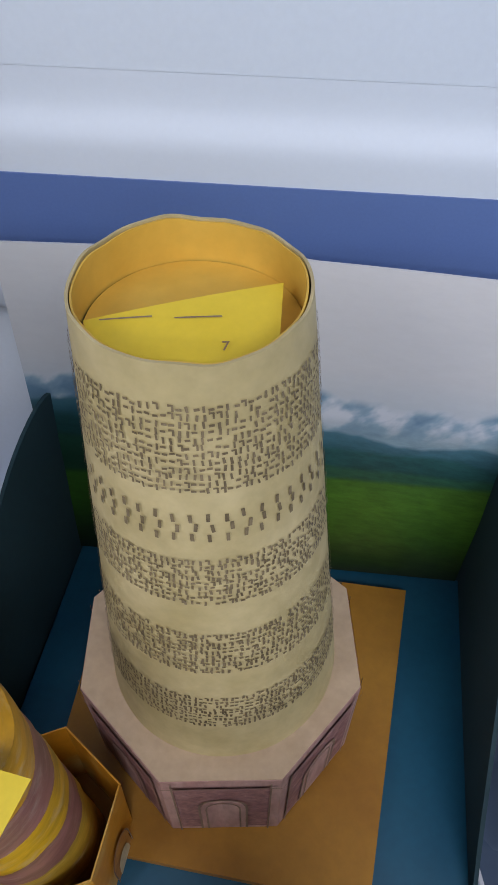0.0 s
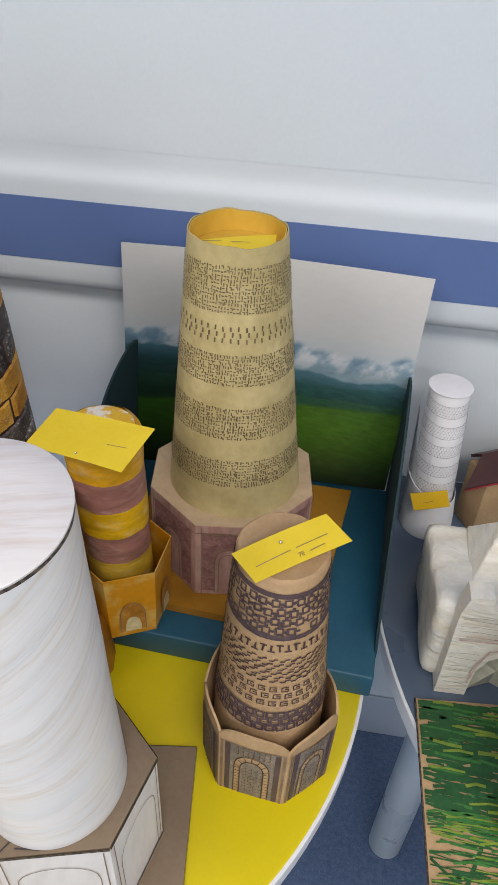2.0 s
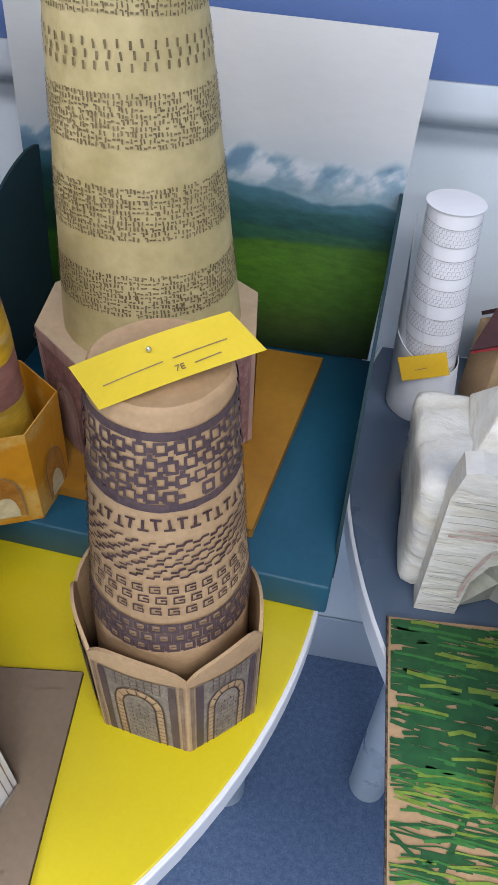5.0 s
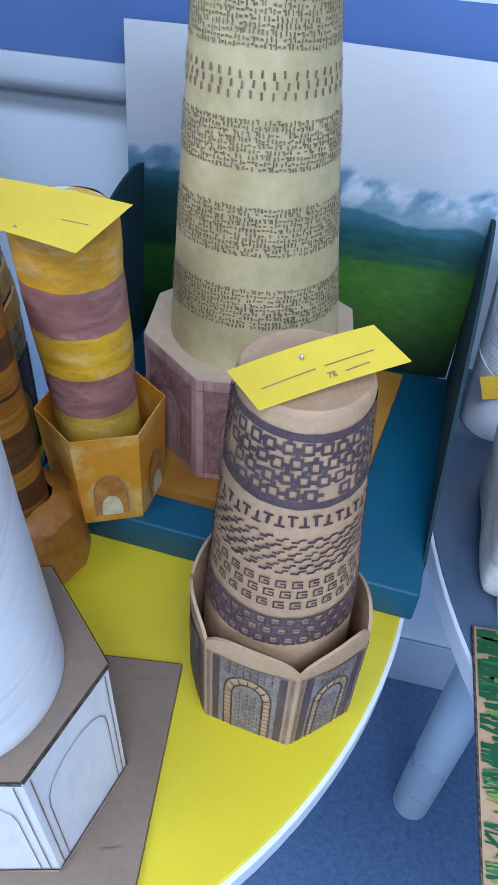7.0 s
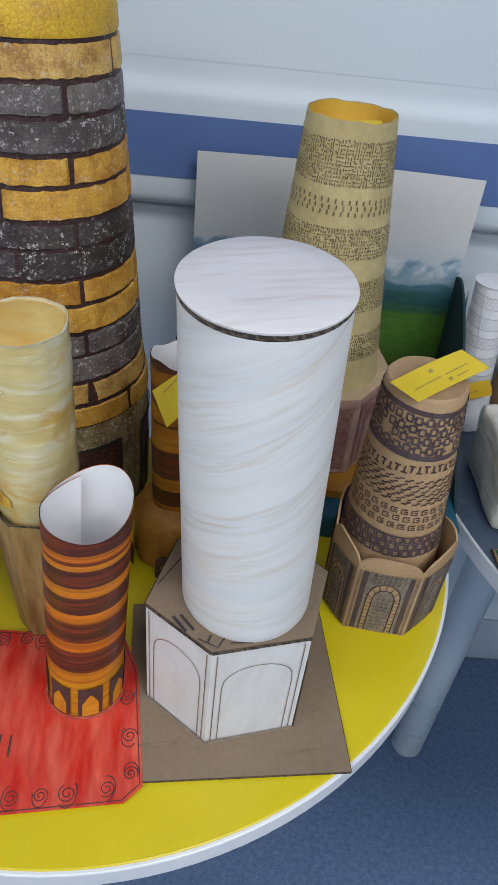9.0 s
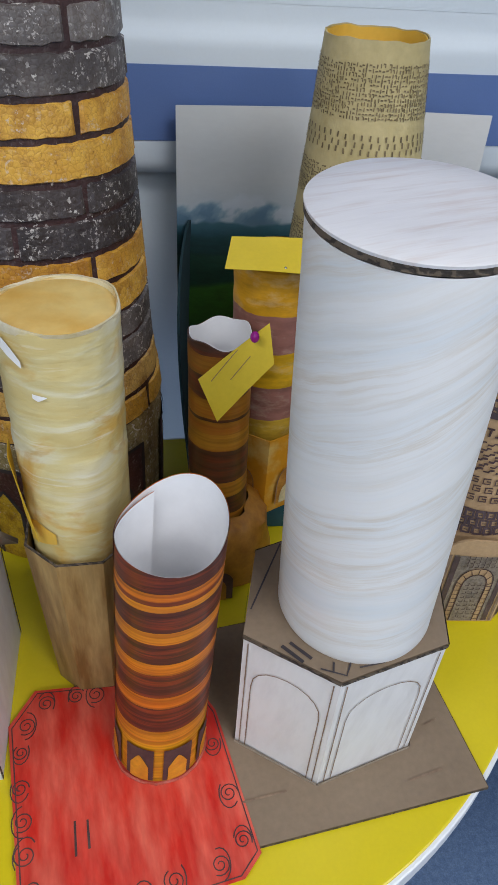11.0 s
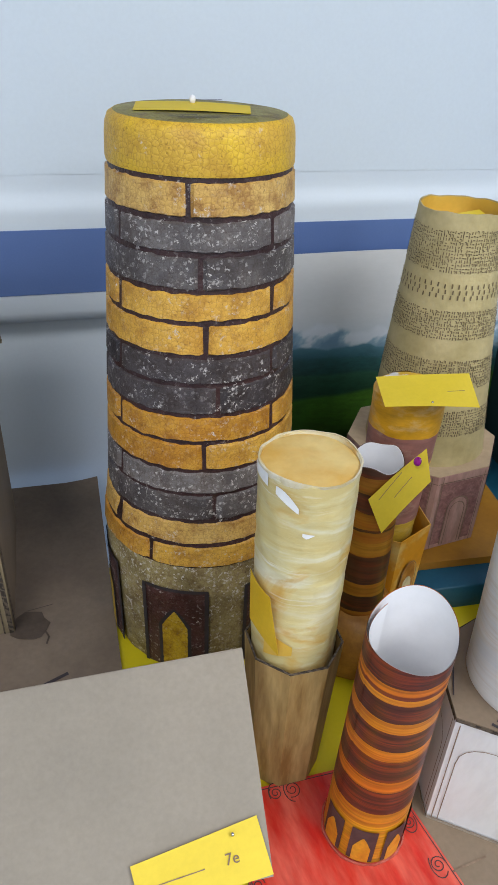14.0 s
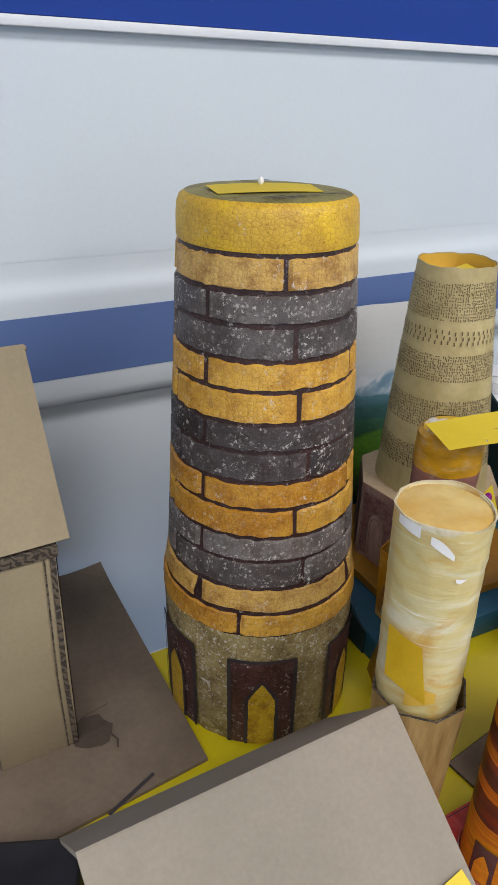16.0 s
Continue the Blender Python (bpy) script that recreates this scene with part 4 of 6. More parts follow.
    part("shaft", tube("shaft", [(0.0530, b), (0.0525, 0.06)] + steps_between(r0, 0.105, r1 + 0.001, h - 0.004, 14) + [(r1, h - 0.001), (r1 - 0.0015, h), (0.026, h - 0.001), (0.016, h + 0.0006), (0.001, h)], 72, lean, 0.0011, 42, 5.0, close_top=True), KRAFT, t).location = foot
    cone = on_cone(r0, 0.105, r1 + 0.001, h - 0.004, lean, b, h)
    place = lambda a, z, lift: tuple(p + q for p, q in zip(cone(a, z, lift), foot))
    unit = radians(1) * 0.045
    g = random.Random(11)
    L, M = [], []
    wave = lambda a: 0.0016 * math.sin(radians(a * 2 + 40))

    def ring(z, width):
        L.append((width, [(a, z + wave(a)) for a in range(0, 361, 6)]))

    ring(0.2665, 0.0050)
    ring(0.2225, 0.0052)
    for k in range(4):                      # linked squares
        z = 0.2262 + k * 0.0098
        for i in range(26):
            a, w = i * 360 / 26 + (7 if k % 2 else 0) + g.uniform(-1.2, 1.2), 3.9
            if g.random() < 0.97:
                zz = z + wave(a) + g.uniform(-0.0008, 0.0008)
                L.append((g.uniform(0.0018, 0.0028), [(a - w, zz), (a + w, zz + g.uniform(-0.0006, 0.0006)), (a + w, zz + 0.0064), (a - w, zz + 0.0064), (a - w, zz)]))
                if g.random() < 0.7:
                    L.append((0.0028, [(a + w, zz + 0.003), (a + 14 - w, zz + 0.003 + g.uniform(-0.002, 0.002))]))
                if g.random() < 0.6:
                    L.append((0.0030, [(a, zz + 0.0066), (a, zz + 0.0100)]))
    for i in range(40):                     # fret of hooks, up and down in turn
        a, z = i * 9, 0.2048 + wave(i * 12)
        M.append((0.0016, [(a - 3.9, z + 0.0072), (a + 3.8, z + 0.0070)]) if i % 2 else (0.0016, [(a - 3.9, z), (a + 3.8, z)]))
        M.append((0.0017, [(a + g.uniform(-1, 1), z), (a + g.uniform(-1, 1), z + 0.0072)]))
    for k in range(6):                      # stepped waves
        first = (0, 5, 2, 8, 4, 10)[k]
        for i in range(30):
            a, z = i * 12 + first, 0.1728 + k * 0.0048 + wave(i * 12)
            j = g.uniform(-0.8, 0.8)
            M.append((g.uniform(0.0012, 0.0020), [(a - 6 + j, z - 0.0006), (a - 1 + j, z - 0.0008), (a + 0.4, z + 0.0010), (a + 4.6 - j, z + 0.0012)]))
    for k in range(3):                      # open meander hooks
        for i in range(30):
            a, z = i * 12 + (4 if k % 2 else 0), 0.1432 + k * 0.0088 + wave(i * 12)
            M.append((0.0013, [(a + 3.6, z + 0.005), (a - 3.4, z + 0.0048), (a - 3.6, z), (a + 3.4, z), (a + 3.2, z + 0.0026), (a - 0.6, z + 0.0026)]))
    for k in range(3):                      # brick lattice
        for i in range(34):
            a, z = i * 360 / 34 + (5 if k % 2 else 0), 0.1095 + k * 0.0082
            w = 3.7
            L.append((g.uniform(0.0020, 0.0029), [(a - w, z), (a + w, z), (a + w, z + 0.0062), (a - w, z + 0.0062), (a - w, z)]))
            L.append((0.0008, [(a - w * 0.4, z + 0.003), (a + w * 0.5, z + 0.0032)]))
    ring(0.1335, 0.0016)
    ink("fine_pattern", M, place, INK_BROWN, t, unit, 0.0011, 0.005, "drawn dark brown frets and waves", "stuff")
    ink("marker_pattern", L, place, INK_PLUM, t, unit, 0.0011, 0.005, "drawn dark plum patterns", "stuff")
    return t


kraft_tower()
_n, _f, _lx, _ly = paper_note("name_slip", [(0.0315, 0.2652, 1.0405), (0.1007, 0.3085, 1.0544), (0.0784, 0.3306, 1.0580), (0.0092, 0.2873, 1.0440)], "yellow paper slip with handwriting pinned on the kraft tower", NOTE, 0.002)
scribble(_f, _n, [(0.008, 0.012, 0.030, 0.001), (0.043, 0.013, 0.028, 0.001), (0.050, 0.006, 0.014, 0.001)])
letters_on(_f, _n, "7E", 0.040, 0.0045, 0.006, _lx)
pin_head(_n, _f(0.036, 0.022, 0.0015), STEEL, 0.0014)

# ---- yellow and mauve tower on the teal box ----
MED = banded("yellow_mauve_paint", [(0.0, (0.64, 0.41, 0.04)), (0.112, (0.36, 0.16, 0.13)), (0.150, (0.78, 0.45, 0.012)), (0.187, (0.36, 0.16, 0.13)), (0.224, (0.72, 0.37, 0.015))], 0.30, 0.004, 0.85, 0.45, 0.4, 20, 0.55, (26, 26, 90), 0.32)
MED_BASE = plain("orange_wash_card", (0.62, 0.27, 0.012), (0.72, 0.50, 0.15), 24.0, 120, 0.5, 0.12, spread=(0.5, 0.68), depth=0.12)
MED_TOP = plain("white_yellow_daubs", (0.78, 0.74, 0.66), (0.72, 0.42, 0.02), 55.0, 160, 0.5, 0.2, spread=(0.44, 0.5), depth=0.1)
ARCH_BROWN = plain("arch_wash", (0.38, 0.15, 0.02), (0.52, 0.25, 0.05), 40, 160, 0.5, 0.1)
PALE = plain("pale_wash", (0.62, 0.53, 0.30), (0.70, 0.62, 0.40), 40, 160, 0.5, 0.1)


def mauve_tower():
    z0 = TOP + 0.0365
    t = thing("mauve_tower", (-0.1245, 0.409, z0), "small yellow and mauve painted paper tower in open base", "model tower", "tower models")
    ang, R, H = [-95 + 60 * i for i in range(6)], 0.052, 0.098
    part("base", hexagon("base", ang, R * 0.94, 0.0, H, 0.0012, 1.08), MED_BASE, t, "orange-washed six-sided open base")
    for i in range(6):
        m, hw = facet(ang, i, R * 0.985)
        panel("arch_field", m, -hw * 0.50, hw * 0.50, lambda x: 0.012, arch_top(0, hw * 0.50, H * 0.36, H * 0.22), ARCH_BROWN, t, 10, 3, 0.0016)
        panel("arch_heart", m, -hw * 0.34, hw * 0.34, lambda x: 0.012, arch_top(0, hw * 0.34, H * 0.20, H * 0.16), PALE, t, 10, 3, 0.0021)
        ink("arch_line", [(0.001, arch(0, hw * 0.52, 0.012, H * 0.36, H * 0.23))], m, INK_SEPIA, t, lift=0.0024)
    part("shaft", tube("shaft", steps_between(0.0315, 0.003, 0.0365, 0.258, 16) + [(0.0360, 0.264), (0.031, 0.2685)], 56, (-0.004, -0.013), 0.0016, 45, 8.0), MED, t)
    part("crown", tube("crown", [(0.0312, 0.2682), (0.026, 0.2705), (0.010, 0.2715), (0.001, 0.271)], 40, (0, 0), 0.0012, 60, 1.0, close_top=True), MED_TOP, t, "daubed white and yellow top").location = (-0.004, -0.013, 0)
    return t


mauve_tower()
_n, _f, _lx, _ly = paper_note("name_slip", [(-0.0742, 0.384, 1.0790), (-0.1675, 0.398, 1.0770), (-0.1790, 0.350, 1.0715), (-0.0900, 0.334, 1.0700)], "yellow paper slip with handwriting laid across the mauve tower", NOTE, 0.0012)
scribble(_f, _n, [(0.010, 0.028, 0.018, 0.001), (0.034, 0.026, 0.018, 0.001)])
letters_on(_f, _n, "7e", 0.060, 0.022, 0.011, _lx)
pin_head(_n, _f(0.045, 0.046, 0.001), STEEL, 0.0012)


# ---- slim brown tower behind ----
MID = banded("brown_ochre_rings", [(0.0, (0.44, 0.18, 0.014)), (0.050, (0.085, 0.032, 0.014)), (0.072, (0.40, 0.165, 0.015)), (0.082, (0.075, 0.03, 0.014)), (0.105, (0.46, 0.20, 0.018)), (0.122, (0.12, 0.05, 0.022)), (0.158, (0.50, 0.225, 0.02)), (0.176, (0.43, 0.17, 0.016)), (0.189, (0.10, 0.045, 0.02)), (0.192, (0.46, 0.19, 0.016)), (0.212, (0.12, 0.05, 0.025)), (0.234, (0.40, 0.165, 0.02)), (0.252, (0.09, 0.04, 0.024))], 0.262, 0.0045, 0.85, 0.36, 0.15, 16, 0.45, (9, 9, 220), 0.0, 0.3)
CRUMPLE = plain("crumpled_ochre_paper", (0.30, 0.115, 0.012), (0.44, 0.20, 0.025), 30.0, 120, 0.45, 0.5, depth=0.2)


def slim_tower():
    t = thing("slim_tower", (-0.1775, 0.342, TOP + 0.0004), "slim ochre tower with brown rings and crumpled foot", "model tower", "tower models")
    part("foot", tube("foot", [(0.040, 0.0), (0.050, 0.004), (0.053, 0.018), (0.050, 0.045), (0.045, 0.066), (0.037, 0.076), (0.029, 0.079)], 26, (0, 0), 0.0065, 42, 3.0), CRUMPLE, t, "crumpled ochre paper foot")
    place = on_cone(0.0545, 0.0, 0.052, 0.05)
    for a in (-150, -95):
        panel("gate_field", place, a - 13, a + 13, lambda x: 0.004, arch_top(a, 13.2, 0.028, 0.012), INK_BROWN, t, 8, 3, 0.006)
        panel("gate_heart", place, a - 7, a + 7, lambda x: 0.004, arch_top(a, 7.2, 0.020, 0.010), CRUMPLE, t, 8, 3, 0.0068)
    part("shaft", tube("shaft", steps_between(0.0275, 0.010, 0.0262, 0.260, 14), 56, (-0.004, 0.001), 0.0006, 30, 2.0, thick=0.0012, close_bottom=False, rim=lambda a: 0.0022 * math.sin(2 * a + 0.4) + 0.0016 * math.sin(5 * a)), MID, t)
    part("lining", tube("lining", steps_between(0.0258, 0.10, 0.0250, 0.2605, 6), 48, (-0.002, 0.0005), 0.0004, 30, 2.0, thick=0.0006, close_bottom=False, rim=lambda a: 0.0022 * math.sin(2 * a + 0.4) + 0.0016 * math.sin(5 * a)), PAPER, t, "white paper inside").location = (-0.002, 0.0005, 0)
    return t


slim_tower()
_n, _f, _lx, _ly = paper_note("name_slip", [(-0.187, 0.303, 0.962), (-0.144, 0.306, 1.013), (-0.1475, 0.318, 1.042), (-0.202, 0.311, 0.998)], "crooked yellow paper slip pinned to the slim tower", NOTE, -0.002)
scribble(_f, _n, [(0.010, 0.030, 0.032, 0.002), (0.026, 0.018, 0.024, 0.002)])
pin_head(_n, _f(0.060, 0.030, 0.003), PIN, 0.0036)


# ---- striped paper roll on the red sheet ----
STRIPED = banded("orange_brown_stripes", [(0.0, (0.70, 0.30, 0.01)), (0.048, (0.68, 0.24, 0.012)), (0.064, (0.095, 0.020, 0.012)), (0.092, (0.68, 0.17, 0.009)), (0.104, (0.095, 0.020, 0.012)), (0.124, (0.20, 0.035, 0.012)), (0.128, (0.70, 0.20, 0.009)), (0.140, (0.095, 0.020, 0.012)), (0.160, (0.72, 0.23, 0.010)), (0.171, (0.095, 0.020, 0.012)), (0.190, (0.72, 0.26, 0.012)), (0.196, (0.22, 0.04, 0.014)), (0.200, (0.68, 0.19, 0.009)), (0.206, (0.095, 0.020, 0.012)), (0.226, (0.70, 0.20, 0.008))], 0.244, 0.0022, 0.9, 0.40, 0.1, 10, 0.35, (7, 7, 330), 0.0, 0.55)


def striped_roll():
    t = thing("striped_roll", (-0.2450, 0.1490, TOP + 0.0052), "orange and dark brown striped paper roll, open on top", "model tower", "tower models")
    n, turns, verts, faces = 100, 1.22, [], []
    H, rows = 0.230, 12
    start = radians(190)
    for k in range(n + 1):
        f = k / n
        a = start - f * turns * 2 * math.pi
        rr = 0.0345 - 0.0005 * f - 0.0055 * max(0.0, (f * turns - 1.03) / (turns - 1.03))
        for j in range(rows + 1):
            v = j / rows
            top = H + 0.010 * math.sin(a + 0.3) * v + 0.004 * math.sin(2 * a) * v
            r = rr * (1 + 0.05 * v * math.cos(2 * (a - 0.5)))
            verts.append((r * math.cos(a) + 0.013 * v, r * math.sin(a) + 0.010 * v, v * top))
    m = rows + 1
    for k in range(n):
        for j in range(rows):
            faces.append((k * m + j, (k + 1) * m + j, (k + 1) * m + j + 1, k * m + j + 1))
    outer = part("outer_paper", mesh("outer_paper", verts, faces, True), STRIPED, t)
    inner = []
    for (x, y, z) in verts:
        cx, cy = 0.013 * z / H, 0.010 * z / H
        inner.append((cx + (x - cx) * 0.985, cy + (y - cy) * 0.985, z - 0.0002))
    part("inner_paper", mesh("inner_paper", inner, faces, True), PAPER, t, "white inside of the rolled paper")
    place = on_cone(0.0347, 0.0, 0.0352, 0.226, (0.013, 0.010), 0, 0.226)
    for a in (-168, -120, -72, -24, 24):
        panel("gate_field", place, a - 18, a + 18, lambda x: 0.003, lambda x: 0.043, INK_BROWN, t, 8, 3, 0.0006)
        panel("gate_arch", place, a - 12, a + 12, lambda x: 0.003, arch_top(a, 12.2, 0.020, 0.014, True), STRIPE_ORANGE, t, 10, 3, 0.0010)
    part("glue_ring", tube("glue_ring", [(0.0370, -0.0002), (0.0366, 0.0008), (0.0354, 0.0012)], 48, (0, 0), 0.0014, 90, 2.0, close_bottom=False), GLUE_RED, t, "clear dried glue round the foot")
    return t


STRIPE_ORANGE = plain("orange_marker", (0.62, 0.22, 0.012), (0.74, 0.34, 0.02), 60, 200, 0.4, 0.05)
striped_roll()


def red_sheet():
    z = TOP + 0.0044
    t = thing("red_sheet", (0, 0, z), "red marker-coloured sheet with cut corners and drawn scrolls", "sheet")
    out = [(-0.322, 0.021), (-0.192, 0.041), (-0.178, 0.056), (-0.198, 0.168), (-0.216, 0.203), (-0.346, 0.203), (-0.364, 0.173), (-0.343, 0.039)]
    part("paper", prism("paper", out, -0.0006, 0.0), RED, t)
    f = lambda x, y, lift: (x, y, lift)
    lines = [(0.0009, [(x + (-0.268 - x) * 0.03, y + (0.11 - y) * 0.03) for x, y in out + out[:1]])]

    def scroll(x, y, s, turn):
        pts = []
        for k in range(26):
            a = k / 25 * 3.6 * math.pi
            r = s * (1 - k / 25 * 0.82)
            pts.append((x + r * math.cos(a + turn), y + r * math.sin(a + turn)))
        return (0.0009, pts)

    spots = [(-0.335, 0.048), (-0.316, 0.034), (-0.286, 0.040), (-0.262, 0.043), (-0.240, 0.046), (-0.208, 0.052), (-0.190, 0.066), (-0.342, 0.075), (-0.346, 0.098), (-0.350, 0.122), (-0.352, 0.150), (-0.350, 0.172), (-0.336, 0.190), (-0.312, 0.194), (-0.296, 0.194), (-0.196, 0.100), (-0.204, 0.140)]
    for i, (x, y) in enumerate(spots):
        s = 0.0062 + 0.0022 * ((i * 37) % 10) / 10
        lines.append(scroll(x, y, s, i * 2.1))
        lines.append((0.0009, [(x + s * math.cos(q / 8 * 3.2 + i), y + s * 1.5 * math.sin(q / 8 * 3.2 + i)) for q in range(9)]))
    ink("scroll_line", lines, f, INK_BROWN, t, lift=0.0003, cell=0.003)
    ink("ink_bar", [(0.0016, [(-0.309, 0.094), (-0.307, 0.070)]), (0.0016, [(-0.300, 0.094), (-0.298, 0.074)])], f, INK_BROWN, t, lift=0.0004)
    return t


red_sheet()


# ---- crumpled pale yellow tower ----
def wrapping():
    """Layered yellowish wrapping paper: level bands of cream and pale white with ochre smears and fine level creases."""
    m, n, l, s = nodes_of("creased_cream_paper")
    v = coords(n, l)
    level = coords(n, l, (0.5, 0.5, 2.6))
    bands = noise_node(n, l, level, 18, 4, 0.55, 0.6)
    col = ramp(n, l, bands, [(0.36, (0.70, 0.66, 0.47)), (0.48, (0.64, 0.55, 0.27)), (0.60, (0.60, 0.48, 0.20))])
    smear = ramp(n, l, noise_node(n, l, coords(n, l, (1, 1, 1.9)), 17, 5, 0.6, 0.8), [(0.53, (0, 0, 0)), (0.66, (1, 1, 1))])
    col = mix(n, l, maths(n, l, "MULTIPLY", smear, 0.75), col, (0.58, 0.33, 0.05))
    thin = noise_node(n, l, coords(n, l, (10, 10, 190)), 1.0, 5, 0.7)
    # whitish highlights along the level creases, put into the paper's colour
    glint = ramp(n, l, thin, [(0.56, (0, 0, 0)), (0.70, (1, 1, 1))])
    where = ramp(n, l, noise_node(n, l, level, 26, 3), [(0.48, (0, 0, 0)), (0.60, (1, 1, 1))])
    col = mix(n, l, maths(n, l, "MULTIPLY", maths(n, l, "MULTIPLY", glint, where), 0.8), col, (0.76, 0.74, 0.65))
    dark = ramp(n, l, thin, [(0.26, (0.62, 0.52, 0.36)), (0.40, (1, 1, 1))])
    col = mix(n, l, 0.30, col, mix(n, l, 1.0, col, dark, "MULTIPLY"))
    l.new(col, s.inputs["Base Color"])
    s.inputs["Roughness"].default_value = 0.30
    bump(n, l, s, maths(n, l, "ADD", noise_node(n, l, coords(n, l, (30, 30, 120)), 1.0, 4), maths(n, l, "MULTIPLY", thin, 0.2)), 0.45, 0.0022)
    return m


CREAM = wrapping()
CREAM_EDGE = plain("pale_paper_edge", (0.60, 0.50, 0.27), (0.72, 0.66, 0.50), 70.0, 160, 0.4, 0.4, depth=0.1)


def cream_tower():
    t = thing("cream_tower", (-0.2945, 0.232, TOP + 0.0004), "creased pale yellow paper tower in tan eight-sided base", "model tower", "tower models")
    ang = [-112 + 45 * i for i in range(8)]
    part("base", hexagon("base", ang, 0.0345, 0.0, 0.166, 0.0015, 1.22), TAN, t, "tan painted eight-sided card base")
    part("base_floor", prism("base_floor", [(0.033 * math.cos(radians(a)), 0.033 * math.sin(radians(a))) for a in ang], 0.0, 0.002), TAN, t)
    rim = hexagon("base_rim", ang, 0.0345 * 1.215, 0.1655, 0.1672, 0.0016)
    part("base_rim", rim, FLUTE, t, "dark cut edge of the base")
    part("shaft", tube("shaft", [(0.028, 0.010)] + steps_between(0.0352, 0.12, 0.0374, 0.342, 44), 96, (0.001, 0.008), 0.0011, 75, 6.0, thick=0.0014, close_bottom=False, rim=lambda a: 0.0016 * math.sin(a * 2 + 0.6) + 0.0006 * math.sin(5 * a)), CREAM, t)
    part("rim_edge", tube("rim_edge", [(0.0374, 0.3395), (0.0378, 0.3425), (0.0374, 0.3432)], 80, (0, 0), 0.0012, 62, 6.0, thick=0.0010, close_bottom=False, rim=lambda a: 0.0016 * math.sin(a * 2 + 0.6) + 0.0006 * math.sin(5 * a)), CREAM_EDGE, t, "pale torn paper edge").location = (0.001, 0.008, 0)
    part("top_disc", tube("top_disc", [(0.0366, 0.3400), (0.030, 0.3420), (0.018, 0.3412), (0.001, 0.3426)], 60, (0, 0), 0.0012, 45, 3.0, close_top=True), BEIGE_CREAM, t, "ochre paper disc closing the top").location = (0.001, 0.008, 0)
    cone = on_cone(0.0352, 0.12, 0.0374, 0.342, (0.001, 0.008), 0.010, 0.342)
    unit = radians(1) * 0.037
    panel("white_scrap", cone, -190, -158, lambda x: 0.336 - 0.0001 * (x + 190), lambda x: 0.3430, WHITE_SCRAP, t, 8, 3, 0.0014, "torn white paper at the rim")
    panel("white_scrap", cone, -146, -119, lambda x: 0.331 - 0.00042 * (x + 146), lambda x: 0.3375 - 0.0135 * ((x + 146) / 27) ** 2.0, WHITE_SCRAP, t, 8, 3, 0.0016, "torn white paper scrap")
    panel("white_scrap", cone, -113, -100, lambda x: 0.2985 + 0.0004 * abs(x + 108), lambda x: 0.3035 - 0.0001 * (x + 113), WHITE_SCRAP, t, 6, 3, 0.0014, "torn white paper scrap")
    panel("brown_patch", cone, -150, -112, lambda x: 0.172 + 0.0002 * (x + 150), lambda x: 0.196 - 0.0003 * abs(x + 135), BEIGE_IN, t, 10, 4, 0.0015, "ochre stained patch of paper")
    return t


BEIGE_CREAM = plain("ochre_cream_paper", (0.68, 0.40, 0.085), (0.76, 0.56, 0.20), 26.0, 90, 0.4, 0.3, depth=0.1)
WHITE_SCRAP = plain("torn_white_paper", (0.80, 0.80, 0.78), (0.86, 0.86, 0.84), 60, 200, 0.35, 0.2, depth=0.06)
cream_tower()
_n, _f, _lx, _ly = paper_note("name_slip", [(-0.3335, 0.236, 0.954), (-0.3195, 0.2005, 0.944), (-0.3285, 0.2060, 1.004), (-0.3345, 0.238, 1.006)], "folded yellow slip tucked into the tan base", NOTE_DEEP, 0.002)
scribble(_f, _n, [(0.012, 0.030, 0.009, 0.001)])


